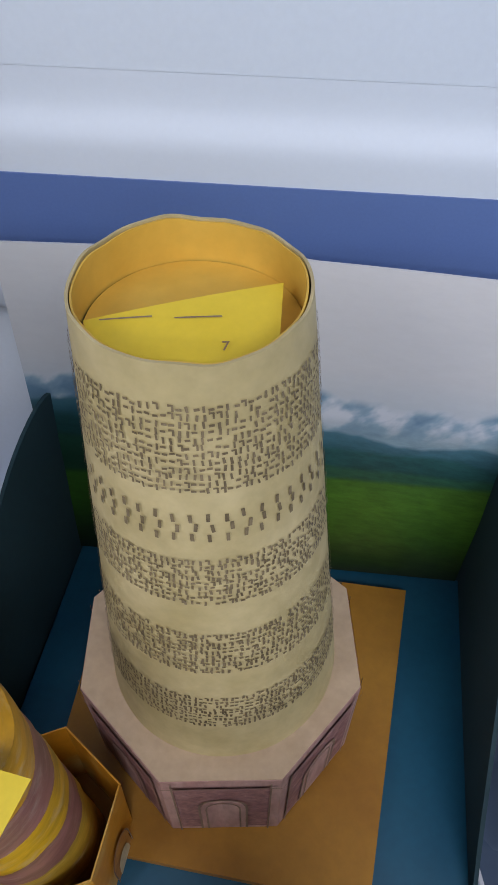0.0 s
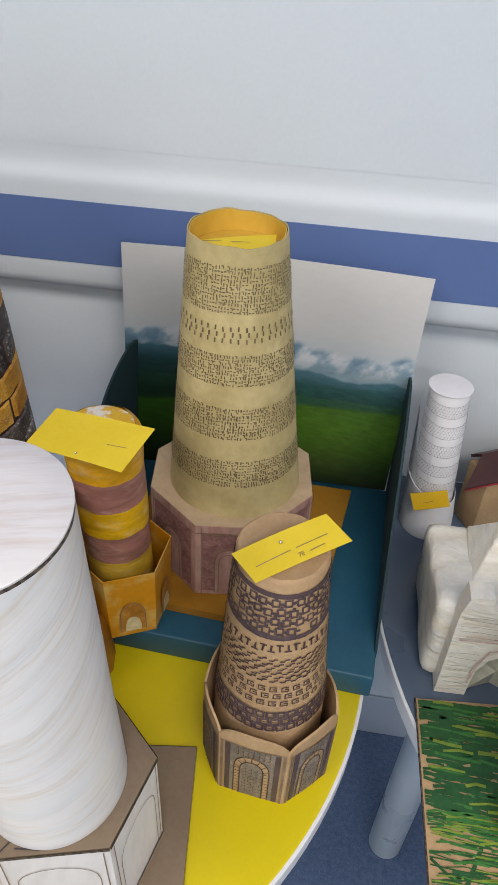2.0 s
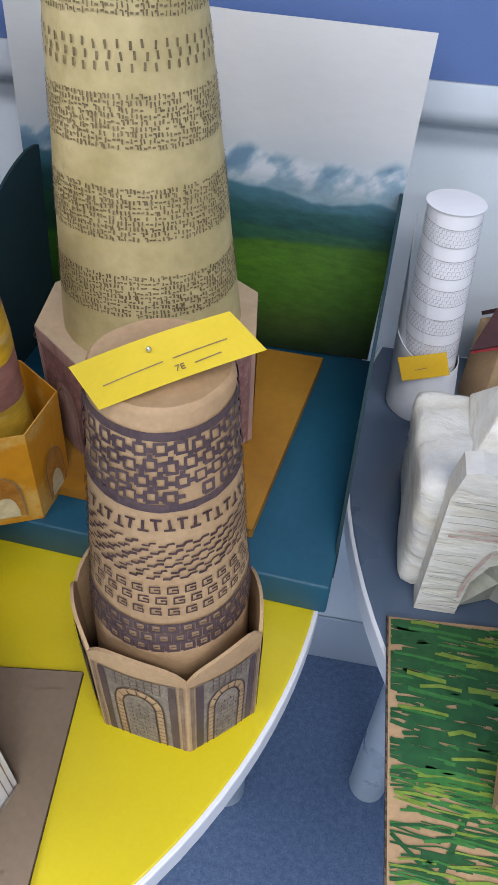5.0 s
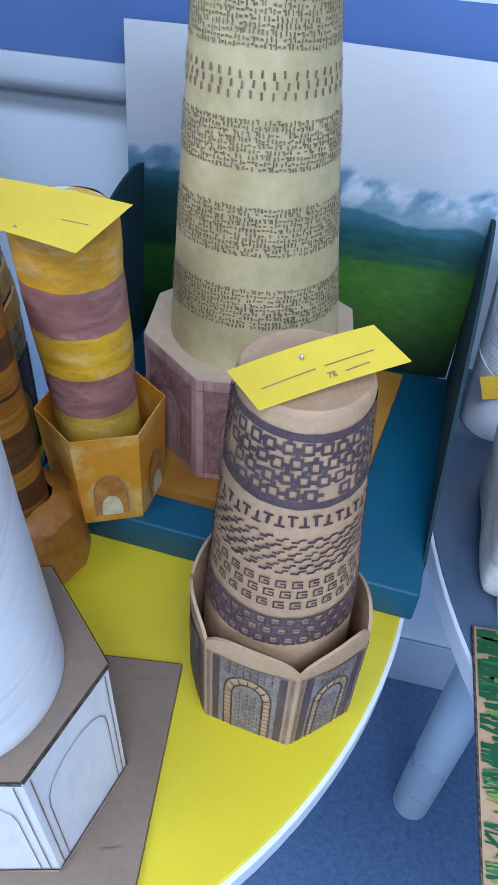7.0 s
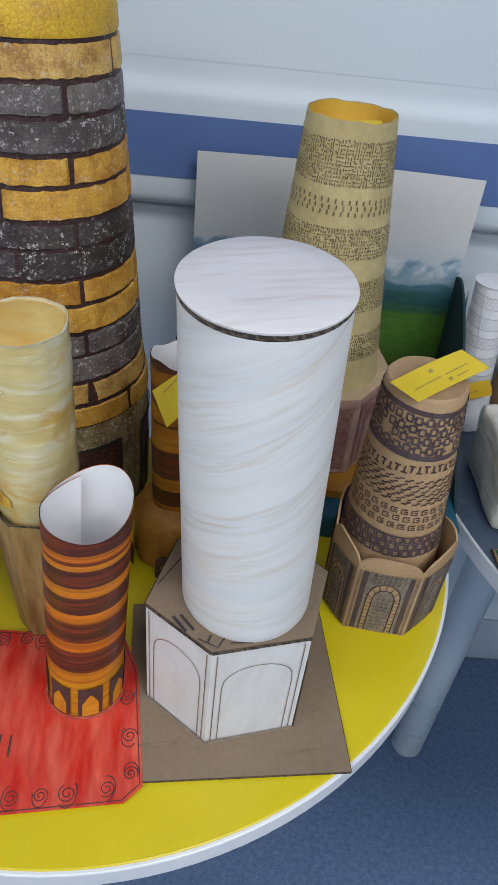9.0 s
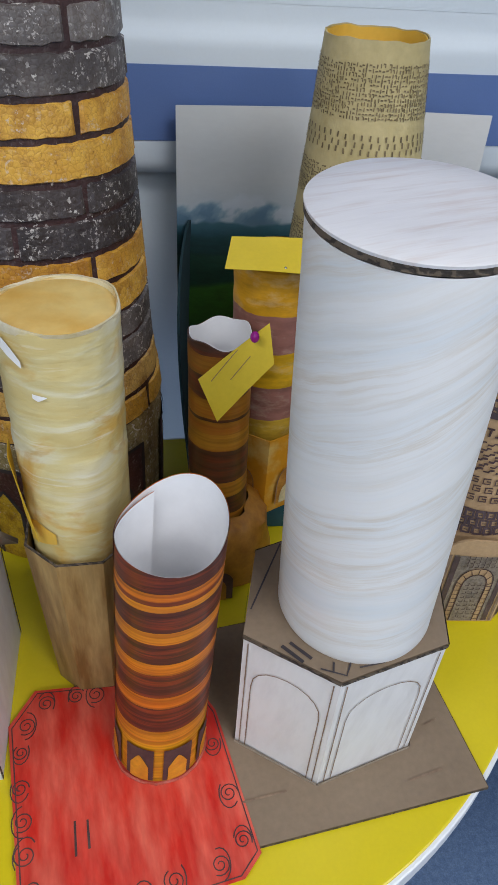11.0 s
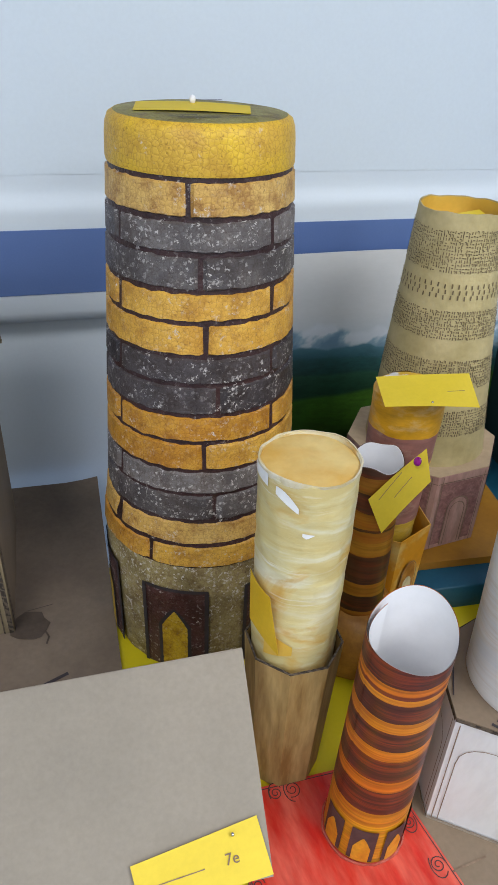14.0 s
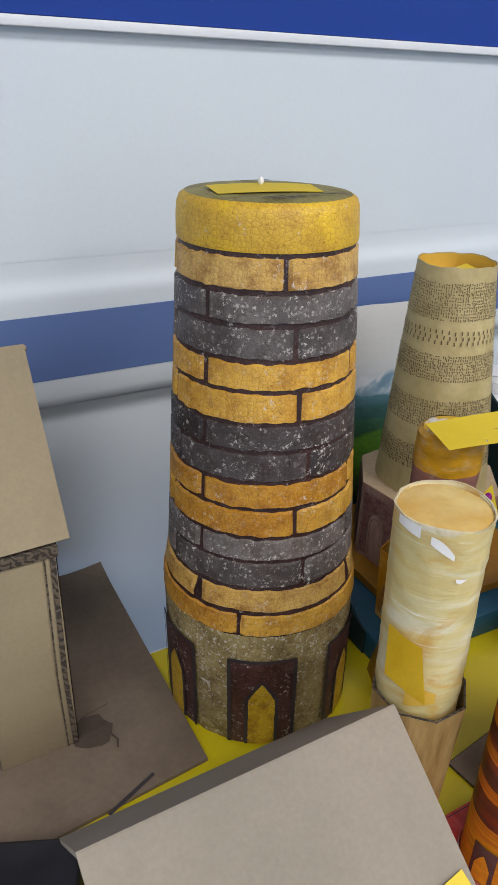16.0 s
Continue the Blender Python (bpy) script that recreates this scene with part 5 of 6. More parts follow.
# ---- tall foam tower ----
def foam_tower():
    c = (-0.3285, 0.448, TOP + 0.0004)
    t = thing("foam_tower", c, "tall foam tower painted in ochre and grey brick courses", "model tower", "tower models")
    z = lambda w: w - TOP
    rad = lambda h: 0.0955 + (0.0757 - 0.0955) * (h - z(0.962)) / (z(1.311) - z(0.962))
    part("core", tube("core", [(0.097, 0.0), (0.0995, 0.06), (0.1003, 0.15), (0.0990, z(0.940)), (0.0965, z(0.950))] + steps_between(0.0938, z(0.964), rad(z(1.295)) - 0.0012, z(1.295), 16), 96, (0, 0), 0.0006, 60, 3.0, close_top=True), GROOVE, t, "dark brown painted grooves")
    part("plinth", tube("plinth", [(0.0985, 0.0), (0.101, 0.05), (0.1020, 0.143), (0.1010, 0.1465)], 96, (0, 0), 0.0010, 60, 3.0), FOAM_OLIVE, t, "mottled olive foam base")
    line = [0.906, 0.933, 0.959, 0.9885, 1.0135, 1.0425, 1.069, 1.098, 1.1235, 1.153, 1.179, 1.2085, 1.235, 1.264]
    paint = [FOAM_YELLOW, FOAM_PALE, FOAM_GREY, FOAM_GREY, FOAM_YELLOW, FOAM_YELLOW, FOAM_BLACK, FOAM_BLACK, FOAM_YELLOW, FOAM_YELLOW, FOAM_GREY, FOAM_GREY, FOAM_PALE]
    wide = {0: (0.1024, 0.1005), 1: (0.0990, 0.0962)}
    slips = [0, 0, 7, 0, 1, 0, 9, 0, 2, 0, -1, 0, -8]
    courses = [(line[k] + 0.0019, line[k + 1] - 0.0019, paint[k], 2 if k == 0 else k % 2, wide.get(k), slips[k]) for k in range(13)]
    view = -105
    for w0, w1, material, kind, fixed, slip in courses:
        h0, h1 = z(w0), z(w1)
        joints = ([4, 100, 190, 276], [-52, 50, 141, 226], [-26, 78, 170, 262])[kind]
        for i in range(4):
            a0, a1 = view + slip + joints[i] + 1.0, view + slip + (joints[(i + 1) % 4] + (360 if i == 3 else 0)) - 1.0
            n = max(4, int((a1 - a0) / 2.5))
            verts, faces = [], []
            for k in range(n + 1):
                a = a0 + (a1 - a0) * k / n
                for f, up in ((0.0, -0.0018), (0.055, 0.0010), (0.945, 0.0010), (1.0, -0.0018)):
                    h = h0 + (h1 - h0) * f + 0.0016 * noise.noise((a * 0.16, h0 * 90, f * 3)) + 0.0006 * noise.noise((a * 0.6, h0 * 90, f * 5))
                    e = -0.0018 if k in (0, n) else up
                    r = (fixed[0] + (fixed[1] - fixed[0]) * f if fixed else rad(h)) + e + 0.0007 * noise.noise((a * 0.12, h * 60, 2))
                    verts.append((r * math.cos(radians(a)), r * math.sin(radians(a)), h))
            for k in range(n):
                for j in range(3):
                    q = k * 4 + j
                    faces.append((q, q + 4, q + 5, q + 1))
            part("brick", mesh("brick", verts, faces, True), material, t)
    part("cap", tube("cap", [(rad(z(1.266)) + 0.0002, z(1.2658)), (rad(z(1.27)) + 0.0011, z(1.2685)), (rad(z(1.285)) + 0.0012, z(1.285)), (rad(z(1.294)) + 0.0008, z(1.2940)), (rad(z(1.30)) - 0.0010, z(1.2995)), (rad(z(1.303)) - 0.0050, z(1.3022))], 96, (0, 0), 0.0008, 40, 4.0), FOAM_CAP, t, "bright yellow foam rim")
    part("cap_top", tube("cap_top", [(rad(z(1.303)) - 0.0052, z(1.3022)), (0.060, z(1.3036)), (0.001, z(1.3040))], 80, (0, 0), 0.0006, 40, 4.0, close_top=True), FOAM_TOP, t, "greenish yellow foam top")
    up = lambda x, y, lift: (x, y, z(1.3042) + lift)
    for p, q in (((-0.035, -0.050), (-0.012, -0.046)), ((-0.028, -0.055), (0.004, -0.052)), ((0.012, -0.048), (0.034, -0.050)), ((0.0, 0.05), (0.03, 0.05))):
        ink("top_mark", [(0.0030, [p, q])], up, INK, t, lift=0.0006)
    base = on_cone(0.1005, 0.0, 0.1022, 0.143)
    unit = radians(1) * 0.101
    for k in range(6):
        a = -117 + 60 * k
        panel("door_frame", base, a - 18.5, a + 18.5, lambda x: 0.004, lambda x: 0.116 + 0.002 * math.sin(x), FOAM_DOOR, t, 12, 6, 0.0017, "dark brown painted door frame")
        panel("door_arch", base, a - 8, a + 8, lambda x: 0.004, arch_top(a, 8.2, 0.066, 0.022, True), FOAM_ARCH, t, 12, 6, 0.0023, "yellow painted pointed door")
        ink("door_line", [(0.0042, [(a - 18.5, 0.004), (a - 18.5, 0.117), (a + 18.5, 0.117), (a + 18.5, 0.004)]), (0.0036, arch(a, 8.6, 0.004, 0.066, 0.024, True))], base, INK, t, unit, 0.0028, 0.004)
    for ob in t.children:                   # the shaft leans back a little
        for v in ob.data.vertices:
            v.co.y += 0.022 * v.co.z
    return t


foam_tower()
_n, _f, _lx, _ly = paper_note("name_slip", [(-0.386, 0.441, 1.3050), (-0.296, 0.425, 1.3050), (-0.287, 0.459, 1.3065), (-0.378, 0.480, 1.3065)], "yellow paper slip pinned on the foam tower's top", NOTE, 0.0015)
pin_head(_n, _f(0.046, 0.030, 0.003), PAPER, 0.0026)


# ---- grey cardboard house with white walls, in front ----
def slab(name, corners, thick):
    """A flat board over four corners (x, y, z), thickened downwards along its normal."""
    p = [Vector(c) for c in corners]
    w = (p[1] - p[0]).cross(p[3] - p[0]).normalized() * thick
    verts = p + [q - w for q in p]
    return mesh(name, verts, [(0, 1, 2, 3), (7, 6, 5, 4), (0, 4, 5, 1), (1, 5, 6, 2), (2, 6, 7, 3), (3, 7, 4, 0)])


def gabled_house():
    t = thing("gabled_house", (-0.475, 0.205, TOP + 0.0004), "grey cardboard gabled house with white walls", "model house", "house models")
    ridge = 0.1945
    part("roof_panel", slab("roof_panel", [(-0.123, -0.122, 0.122), (0.117, -0.131, 0.119), (0.127, 0.0, ridge), (-0.125, 0.0, ridge)], 0.004), CARD, t, "grey cardboard roof slope")
    part("roof_panel", slab("roof_panel", [(-0.125, 0.0015, ridge), (0.127, 0.0015, ridge), (0.122, 0.078, 0.104), (-0.123, 0.078, 0.104)], 0.004), CARD, t, "grey cardboard roof slope")
    w, wb = 0.104, 0.060
    for x in (-0.112, 0.107):
        fr, up = (w, 0.124) if x < 0 else (0.072, 0.143)
        out = [(-fr, 0.0), (wb, 0.0), (wb, 0.110), (0.0, 0.184), (-fr, up)]
        verts = [(x, y, z) for y, z in out] + [(x + 0.004, y, z) for y, z in out]
        faces = [(4, 3, 2, 1, 0), (5, 6, 7, 8, 9)] + [(i, (i + 1) % 5, 5 + (i + 1) % 5, 5 + i) for i in range(5)]
        part("gable_wall", mesh("gable_wall", verts, faces), WHITE, t, "white painted gable wall")
    part("front_wall", box_mesh("front_wall", -0.108, 0.056, -w - 0.004, -w, 0.0, 0.122, 0.0006), WHITE, t, "white painted front wall")
    part("back_wall", box_mesh("back_wall", -0.108, 0.107, wb, wb + 0.004, 0.0, 0.104, 0.0006), WHITE, t, "white painted back wall")
    m = on_plane((0.111, 0.0, 0.0), (0, 1, 0), (0, 0, 1))
    for y in (-0.072, wb):
        ink("edge_line", [(0.003, [(y, 0.002), (y, 0.114)])], m, FLUTE, t, lift=0.0008, cell=0.004)
    return t


gabled_house()
_n, _f, _lx, _ly = paper_note("name_slip", [(-0.447, 0.071, 0.8805), (-0.358, 0.074, 0.8825), (-0.362, 0.106, 0.9005), (-0.451, 0.096, 0.8950)], "yellow paper slip with handwriting pinned on the cardboard roof", NOTE, 0.0012)
scribble(_f, _n, [(0.010, 0.014, 0.036, 0.001)])
letters_on(_f, _n, "7e", 0.060, 0.013, 0.012, _lx)
pin_head(_n, _f(0.070, 0.030, 0.002), STEEL, 0.0014)


# ---- brown cardboard house on its board ----
def cardboard_house():
    t = thing("cardboard_house", (-0.66, 0.447, TOP + 0.0055), "brown cardboard house with steep roof and door opening", "model house", "house models")
    x0, x1, d, h, k = -0.118, 0.117, 0.215, 0.243, 0.005
    # front wall with its door cut through
    dx0, dx1, dh = -0.055, 0.040, 0.125
    part("front_wall", box_mesh("front_wall", dx1, x1, 0.0, k, 0.0, h, 0.0005), CARD_KHAKI, t)
    part("front_wall", box_mesh("front_wall", x0, dx0, 0.0, k, 0.0, h, 0.0005), CARD_KHAKI, t)
    part("front_wall", box_mesh("front_wall", dx0, dx1, 0.0, k, dh, h, 0.0005), CARD_KHAKI, t)
    part("back_wall", box_mesh("back_wall", x0, x1, d - k, d, 0.0, h, 0.0005), CARD_KHAKI, t)
    for x in (x0, x1 - k):
        out = [(k, 0.0), (d - k, 0.0), (d - k, h), (d / 2, h + 0.125), (k, h)]
        verts = [(x, y, z) for y, z in out] + [(x + k, y, z) for y, z in out]
        faces = [(4, 3, 2, 1, 0), (5, 6, 7, 8, 9)] + [(i, (i + 1) % 5, 5 + (i + 1) % 5, 5 + i) for i in range(5)]
        part("gable_wall", mesh("gable_wall", verts, faces), CARD_BROWN, t)
    e = 0.008
    part("roof_panel", slab("roof_panel", [(x0 - e, -0.010, h + 0.012), (x1 + 0.013, -0.006, h + 0.014), (x1 + 0.016, d / 2, h + 0.157), (x0 - e, d / 2, h + 0.157)], 0.004), CARD_KHAKI, t, "khaki cardboard roof slope")
    part("roof_panel", slab("roof_panel", [(x0 - e, d / 2 + 0.002, h + 0.155), (x1 + 0.018, d / 2 + 0.002, h + 0.155), (x1 + 0.016, d + 0.02, h + 0.01), (x0 - e, d + 0.02, h + 0.01)], 0.004), CARD_KHAKI, t)
    part("eave_strip", box_mesh("eave_strip", x0, x1 + 0.002, -0.003, 0.0075, h - 0.004, h + 0.008, 0.0005), FLUTE, t, "corrugated cut edge under the roof")
    m = on_plane((x1, 0.0, 0.0), (0, 1, 0), (0, 0, 1))
    for y, w in ((0.0035, 0.0045), (0.010, 0.0014)):
        ink("edge_line", [(w, [(y, 0.0), (y, h)])], m, FLUTE, t, lift=0.0012, cell=0.004)
    fm = on_plane((0.0, 0.0, 0.0), (1, 0, 0), (0, 0, 1))
    for x, w in ((x1 - 0.0030, 0.0050), (x1 - 0.0105, 0.0016)):
        ink("edge_line", [(w, [(x, 0.0), (x - 0.002, h * 0.4), (x, h - 0.004)])], fm, FLUTE, t, lift=0.0012, cell=0.004, label="torn corrugated corner")
    return t


CARD_KHAKI = plain("khaki_cardboard", (0.27, 0.215, 0.13), (0.33, 0.265, 0.165), 7.0, 220, 0.8, 0.12, stretch=(1, 1, 1), depth=0.10)
CARD_DARK = plain("stained_brown_board", (0.165, 0.122, 0.088), (0.235, 0.18, 0.13), 8.0, 160, 0.75, 0.14, depth=0.14)
cardboard_house()


def house_board():
    t = thing("house_board", (0, 0, 0), "brown cardboard board with a water stain and lifted corner", "board")
    n, verts = 16, []
    a, b, c, d = Vector((-0.80, 0.36)), Vector((-0.432, 0.366)), Vector((-0.427, 0.727)), Vector((-0.80, 0.735))
    for s in (0.0045, 0.0):
        for j in range(n + 1):
            for i in range(n + 1):
                u, v = i / n, j / n
                p = (a * (1 - u) + b * u) * (1 - v) + (d * (1 - u) + c * u) * v
                p.y -= 0.022 * (1 - u) * (1 - v)
                verts.append((p.x, p.y, TOP + 0.0006 + s + 0.006 * max(0, v - 0.9) * max(0.0, u - 0.9) * 100))
    k, m = (n + 1) ** 2, n + 1
    faces = []
    for j in range(n):
        for i in range(n):
            q = (j * m + i, j * m + i + 1, (j + 1) * m + i + 1, (j + 1) * m + i)
            faces += [q, tuple(k + e for e in q[::-1])]
    rim = list(range(m)) + [j * m + n for j in range(1, m)] + [n * m + i for i in range(n - 1, -1, -1)] + [j * m for j in range(n - 1, 0, -1)]
    faces += [(e, k + e, k + f, f) for e, f in zip(rim, rim[1:] + rim[:1])]
    part("face", mesh("face", verts, faces, True), CARD_DARK, t)
    f = lambda x, y, lift: (x, y, TOP + 0.0056 + lift)
    g = random.Random(2)
    blob = [(-0.527 + 0.018 * math.cos(q / 14 * 6.283) * (1 + 0.3 * g.random()), 0.452 + 0.020 * math.sin(q / 14 * 6.283) * (1 + 0.3 * g.random())) for q in range(14)]
    part("stain", prism("stain", blob, TOP + 0.0052, TOP + 0.0058), STAIN, t, "dark water stain")
    ink("stain_line", [(0.002, [(-0.512, 0.445), (-0.506, 0.430), (-0.509, 0.420)]), (0.0012, [(-0.53, 0.475), (-0.50, 0.480)])], f, STAIN, t, lift=0.0008)
    ink("ink_bar", [(0.004, [(-0.542, 0.352), (-0.488, 0.374)])], f, INK, t, lift=0.0008)
    return t


STAIN = plain("water_stain", (0.075, 0.054, 0.038), (0.105, 0.075, 0.054), 30, 160, 0.6, 0.05)
house_board()


def dark_box():
    t = thing("dark_box", (-0.640, 0.268, TOP + 0.0004), "black painted card box with a yellow stripe", "box", turn=-24)
    part("body", box_mesh("body", -0.12, 0.042, -0.16, 0.072, 0.0, 0.045, 0.004), BLACK, t)
    m = on_plane((0.0, 0.0, 0.0452), (1, 0, 0), (0, 1, 0))
    ink("stripe", [(0.018, [(0.038, 0.005), (-0.03, -0.060), (-0.10, -0.118)]), (0.004, [(0.018, -0.040), (-0.05, -0.100)])], m, STRIPE, t, lift=0.0008, label="painted yellow stripe")
    return t


dark_box()

# ---- the slate table's models ----
def paper_minaret():
    t = thing("paper_minaret", (0.2315, 0.644, TOP + 0.0004), "small white paper tower with pencilled brick rings", "model tower", "tower models")
    lean = (-0.013, 0.010)
    wrap = on_cone(0.0365, 0.0, 0.0315, 0.22, (-0.014, 0.008), 0.0, 0.22)
    panel("loose_flap", wrap, 158, 224, lambda x: 0.002, lambda x: 0.204 - 0.0026 * max(0.0, x - 178), PAPER, t, 12, 10, 0.0, "loose standing edge of the paper")
    part("sleeve", tube("sleeve", [(0.0345, 0.0), (0.0345, 0.03), (0.034, 0.078)], 48, (-0.006, 0.0), 0.001, 30, 3.0, thick=0.0008, close_bottom=False, rim=lambda a: 0.016 * math.cos(a - 2.8)), PAPER, t, "white paper sleeve at the foot")
    part("shaft", tube("shaft", steps_between(0.0300, 0.0, 0.0245, 0.221, 12), 56, lean, 0.0005, 30, 7.0), PAPER, t)
    part("lid", tube("lid", [(0.0262, 0.2215), (0.0266, 0.2225), (0.001, 0.2235)], 56, (0, 0), 0.0003, 30, 7.0, close_top=True), PAPER, t, "flat white paper lid").location = (lean[0], lean[1], 0)
    place = on_cone(0.0300, 0.0, 0.0245, 0.221, lean, 0.0, 0.221)
    unit = radians(1) * 0.027
    g = random.Random(4)
    L = []
    for low, high in ((0.196, 0.212), (0.166, 0.183), (0.138, 0.154), (0.108, 0.124), (0.080, 0.096), (0.050, 0.066)):
        slope = 0.004
        for z in (low, high):
            L.append((0.0008, [(a, z + slope * math.sin(radians(a))) for a in range(0, 361, 8)]))
        for k in range(4):
            z = low + (high - low) * (k + 0.2) / 4.3
            for i in range(44):
                a = i * 360 / 44 + (4 if k % 2 else 0)
                y = z + slope * math.sin(radians(a))
                L.append((0.0005, [(a - 2.6, y), (a - 2.4, y + 0.0028), (a + 2.6, y + 0.0028)]))
    ink("brick_line", L, place, PENCIL, t, unit, 0.0007, 0.005, "pencilled brick rings", "stuff")
    seam = [(-130 + 2 * k, 0.215 - 0.012 * k) for k in range(17)]
    ink("seam_edge", [(0.0012, seam)], place, EDGE, t, unit, 0.0010, 0.004)
    return t


paper_minaret()
_n, _f, _lx, _ly = paper_note("name_slip", [(0.203, 0.602, 0.819), (0.246, 0.602, 0.834), (0.238, 0.608, 0.856), (0.194, 0.608, 0.842)], "yellow paper slip tucked into the white sleeve", NOTE_DEEP, 0.001)
scribble(_f, _n, [(0.014, 0.010, 0.012, 0.001)])


def wrapped_shrine():
    t = thing("wrapped_shrine", (0.268, 0.380, TOP + 0.0006), "white-painted wrapped box shrine with pyramid roof and arch", "model shrine")
    bm = bmesh.new()
    bmesh.ops.create_cube(bm, size=1)
    bmesh.ops.subdivide_edges(bm, edges=bm.edges[:], cuts=17, use_grid_fill=True)
    for v in bm.verts:
        x, y, z = v.co.x * 2, v.co.y * 2, v.co.z * 2
        s = (abs(x) ** 12 + abs(y) ** 12 + abs(z) ** 12) ** (-1 / 12)
        p = Vector((0.003 + x * s * 0.059, 0.0915 + y * s * 0.0735, 0.058 + z * s * 0.058))
        p.z += (0.010 - 0.026 * (p.y - 0.018) / 0.147) * (p.z / 0.116)
        p.x -= 0.006 * max(0, -x) * max(0, z)
        w = noise.noise((p.x * 40, p.y * 40, p.z * 40)) * 0.0026 + noise.noise((p.x * 120, p.y * 30, p.z * 150)) * 0.0014
        v.co = p + Vector((w, w * 0.5, w)) * (1 if p.z > 0.004 else 0)
    me = bpy.data.meshes.new("body")
    bm.to_mesh(me)
    bm.free()
    for p in me.polygons:
        p.use_smooth = True
    part("body", me, WHITE_WRAP, t)
    # the front slab: an arched opening between two legs, a stub rising at one end
    out = [(-0.040, 0.0), (-0.007, 0.0), (-0.006, 0.045), (0.002, 0.070), (0.020, 0.082), (0.038, 0.074), (0.048, 0.052), (0.050, 0.0), (0.064, 0.0), (0.065, 0.148), (0.030, 0.1480), (-0.0135, 0.148), (-0.0145, 0.162), (-0.026, 0.164), (-0.038, 0.162), (-0.042, 0.135), (-0.041, 0.06)]
    n = len(out)
    verts = [(x, 0.004 * noise.noise((x * 60, z * 60, 1)), z) for x, z in out] + [(x, 0.022, z) for x, z in out]
    faces = [tuple(range(n)), tuple(range(2 * n - 1, n - 1, -1))] + [(i, n + i, n + (i + 1) % n, (i + 1) % n) for i in range(n)]
    me = mesh("portal", verts, faces)
    bm = bmesh.new()
    bm.from_mesh(me)
    bmesh.ops.triangulate(bm, faces=bm.faces[:])
    bm.to_mesh(me)
    bm.free()
    part("portal", me, WHITE_WRAP, t, "white portal slab with two legs")
    m = on_plane((0, -0.0024, 0), (1, 0, 0), (0, 0, 1))
    rose = [(0.0022, [(-0.012, 0.030), (-0.010, 0.060), (-0.002, 0.088), (0.020, 0.098), (0.042, 0.090), (0.054, 0.062), (0.056, 0.030)]), (0.0022, [(-0.036, 0.101), (0.000, 0.104), (0.058, 0.102)]), (0.0018, [(-0.030, 0.108), (0.020, 0.110), (0.050, 0.108)]), (0.0020, [(0.006, 0.090), (0.030, 0.096)])]
    ink("arch_line", rose, m, ROSE_WASH, t, lift=0.0012, label="faded rose painted arch line")
    # shade in the creases between paper layers, drawn on as grey lines
    folds = [(0.0007, [(-0.039, z + 0.002 * math.sin(z * 300)), (-0.020, z + 0.001), (-0.011 if z < 0.09 else 0.060, z + 0.0015 * math.sin(z * 190))]) for z in (0.014, 0.026, 0.037, 0.049, 0.058, 0.070, 0.080, 0.116, 0.124, 0.133, 0.138)]
    ink("fold_shade_line", folds, m, CREASE_SHADE, t, lift=0.0010, cell=0.004, label="shade in the creases between the paper layers, drawn as grey lines")
    hub = [(0.018, 0.009, 0.040)]
    pts = [(-0.006, 0.0), (-0.005, 0.045), (0.002, 0.069), (0.020, 0.081), (0.038, 0.073), (0.048, 0.051), (0.049, 0.0), (0.022, 0.0)]
    verts = hub + [(x, 0.014 + (0.007 if i % 2 else -0.006), z + 0.001) for i, (x, z) in enumerate(pts)]
    part("folded_filling", mesh("folded_filling", verts, [(0, i + 1, (i + 1) % 8 + 1) for i in range(8)]), WHITE_FOLD, t, "folded paper filling the arch")
    base, apex = [(-0.024, 0.056), (0.041, 0.058), (0.046, 0.158), (-0.014, 0.160)], (0.0128, 0.119, 0.160)
    verts = [(x, y, 0.113 - 0.10 * (y - 0.056)) for x, y in base] + [apex]
    me = mesh("pyramid", verts, [(0, 1, 4), (1, 2, 4), (2, 3, 4), (3, 0, 4), (3, 2, 1, 0)])
    bm = bmesh.new()
    bm.from_mesh(me)
    bmesh.ops.bevel(bm, geom=bm.edges[:], offset=0.0025, segments=2, profile=0.5, affect="EDGES")
    bm.to_mesh(me)
    bm.free()
    part("pyramid", me, WHITE_WRAP, t, "white wrapped pyramid roof")
    part("tape", box_mesh("tape", -0.020, 0.060, 0.022, 0.034, 0.122, 0.1275), NOTE, t, "strip of yellow paper")
    return t


CREASE_SHADE = plain("crease_shade_grey", (0.36, 0.34, 0.29), (0.50, 0.47, 0.40), 60, 200, 0.6, 0.1, depth=0.2)
ROSE_WASH = plain("rose_wash", (0.52, 0.29, 0.25), (0.74, 0.62, 0.54), 60, 200, 0.5, 0.3, depth=0.2)
WHITE_FOLD = plain("grey_green_fold", (0.46, 0.46, 0.36), (0.58, 0.57, 0.47), 40, 160, 0.4, 0.2, depth=0.15)
wrapped_shrine()


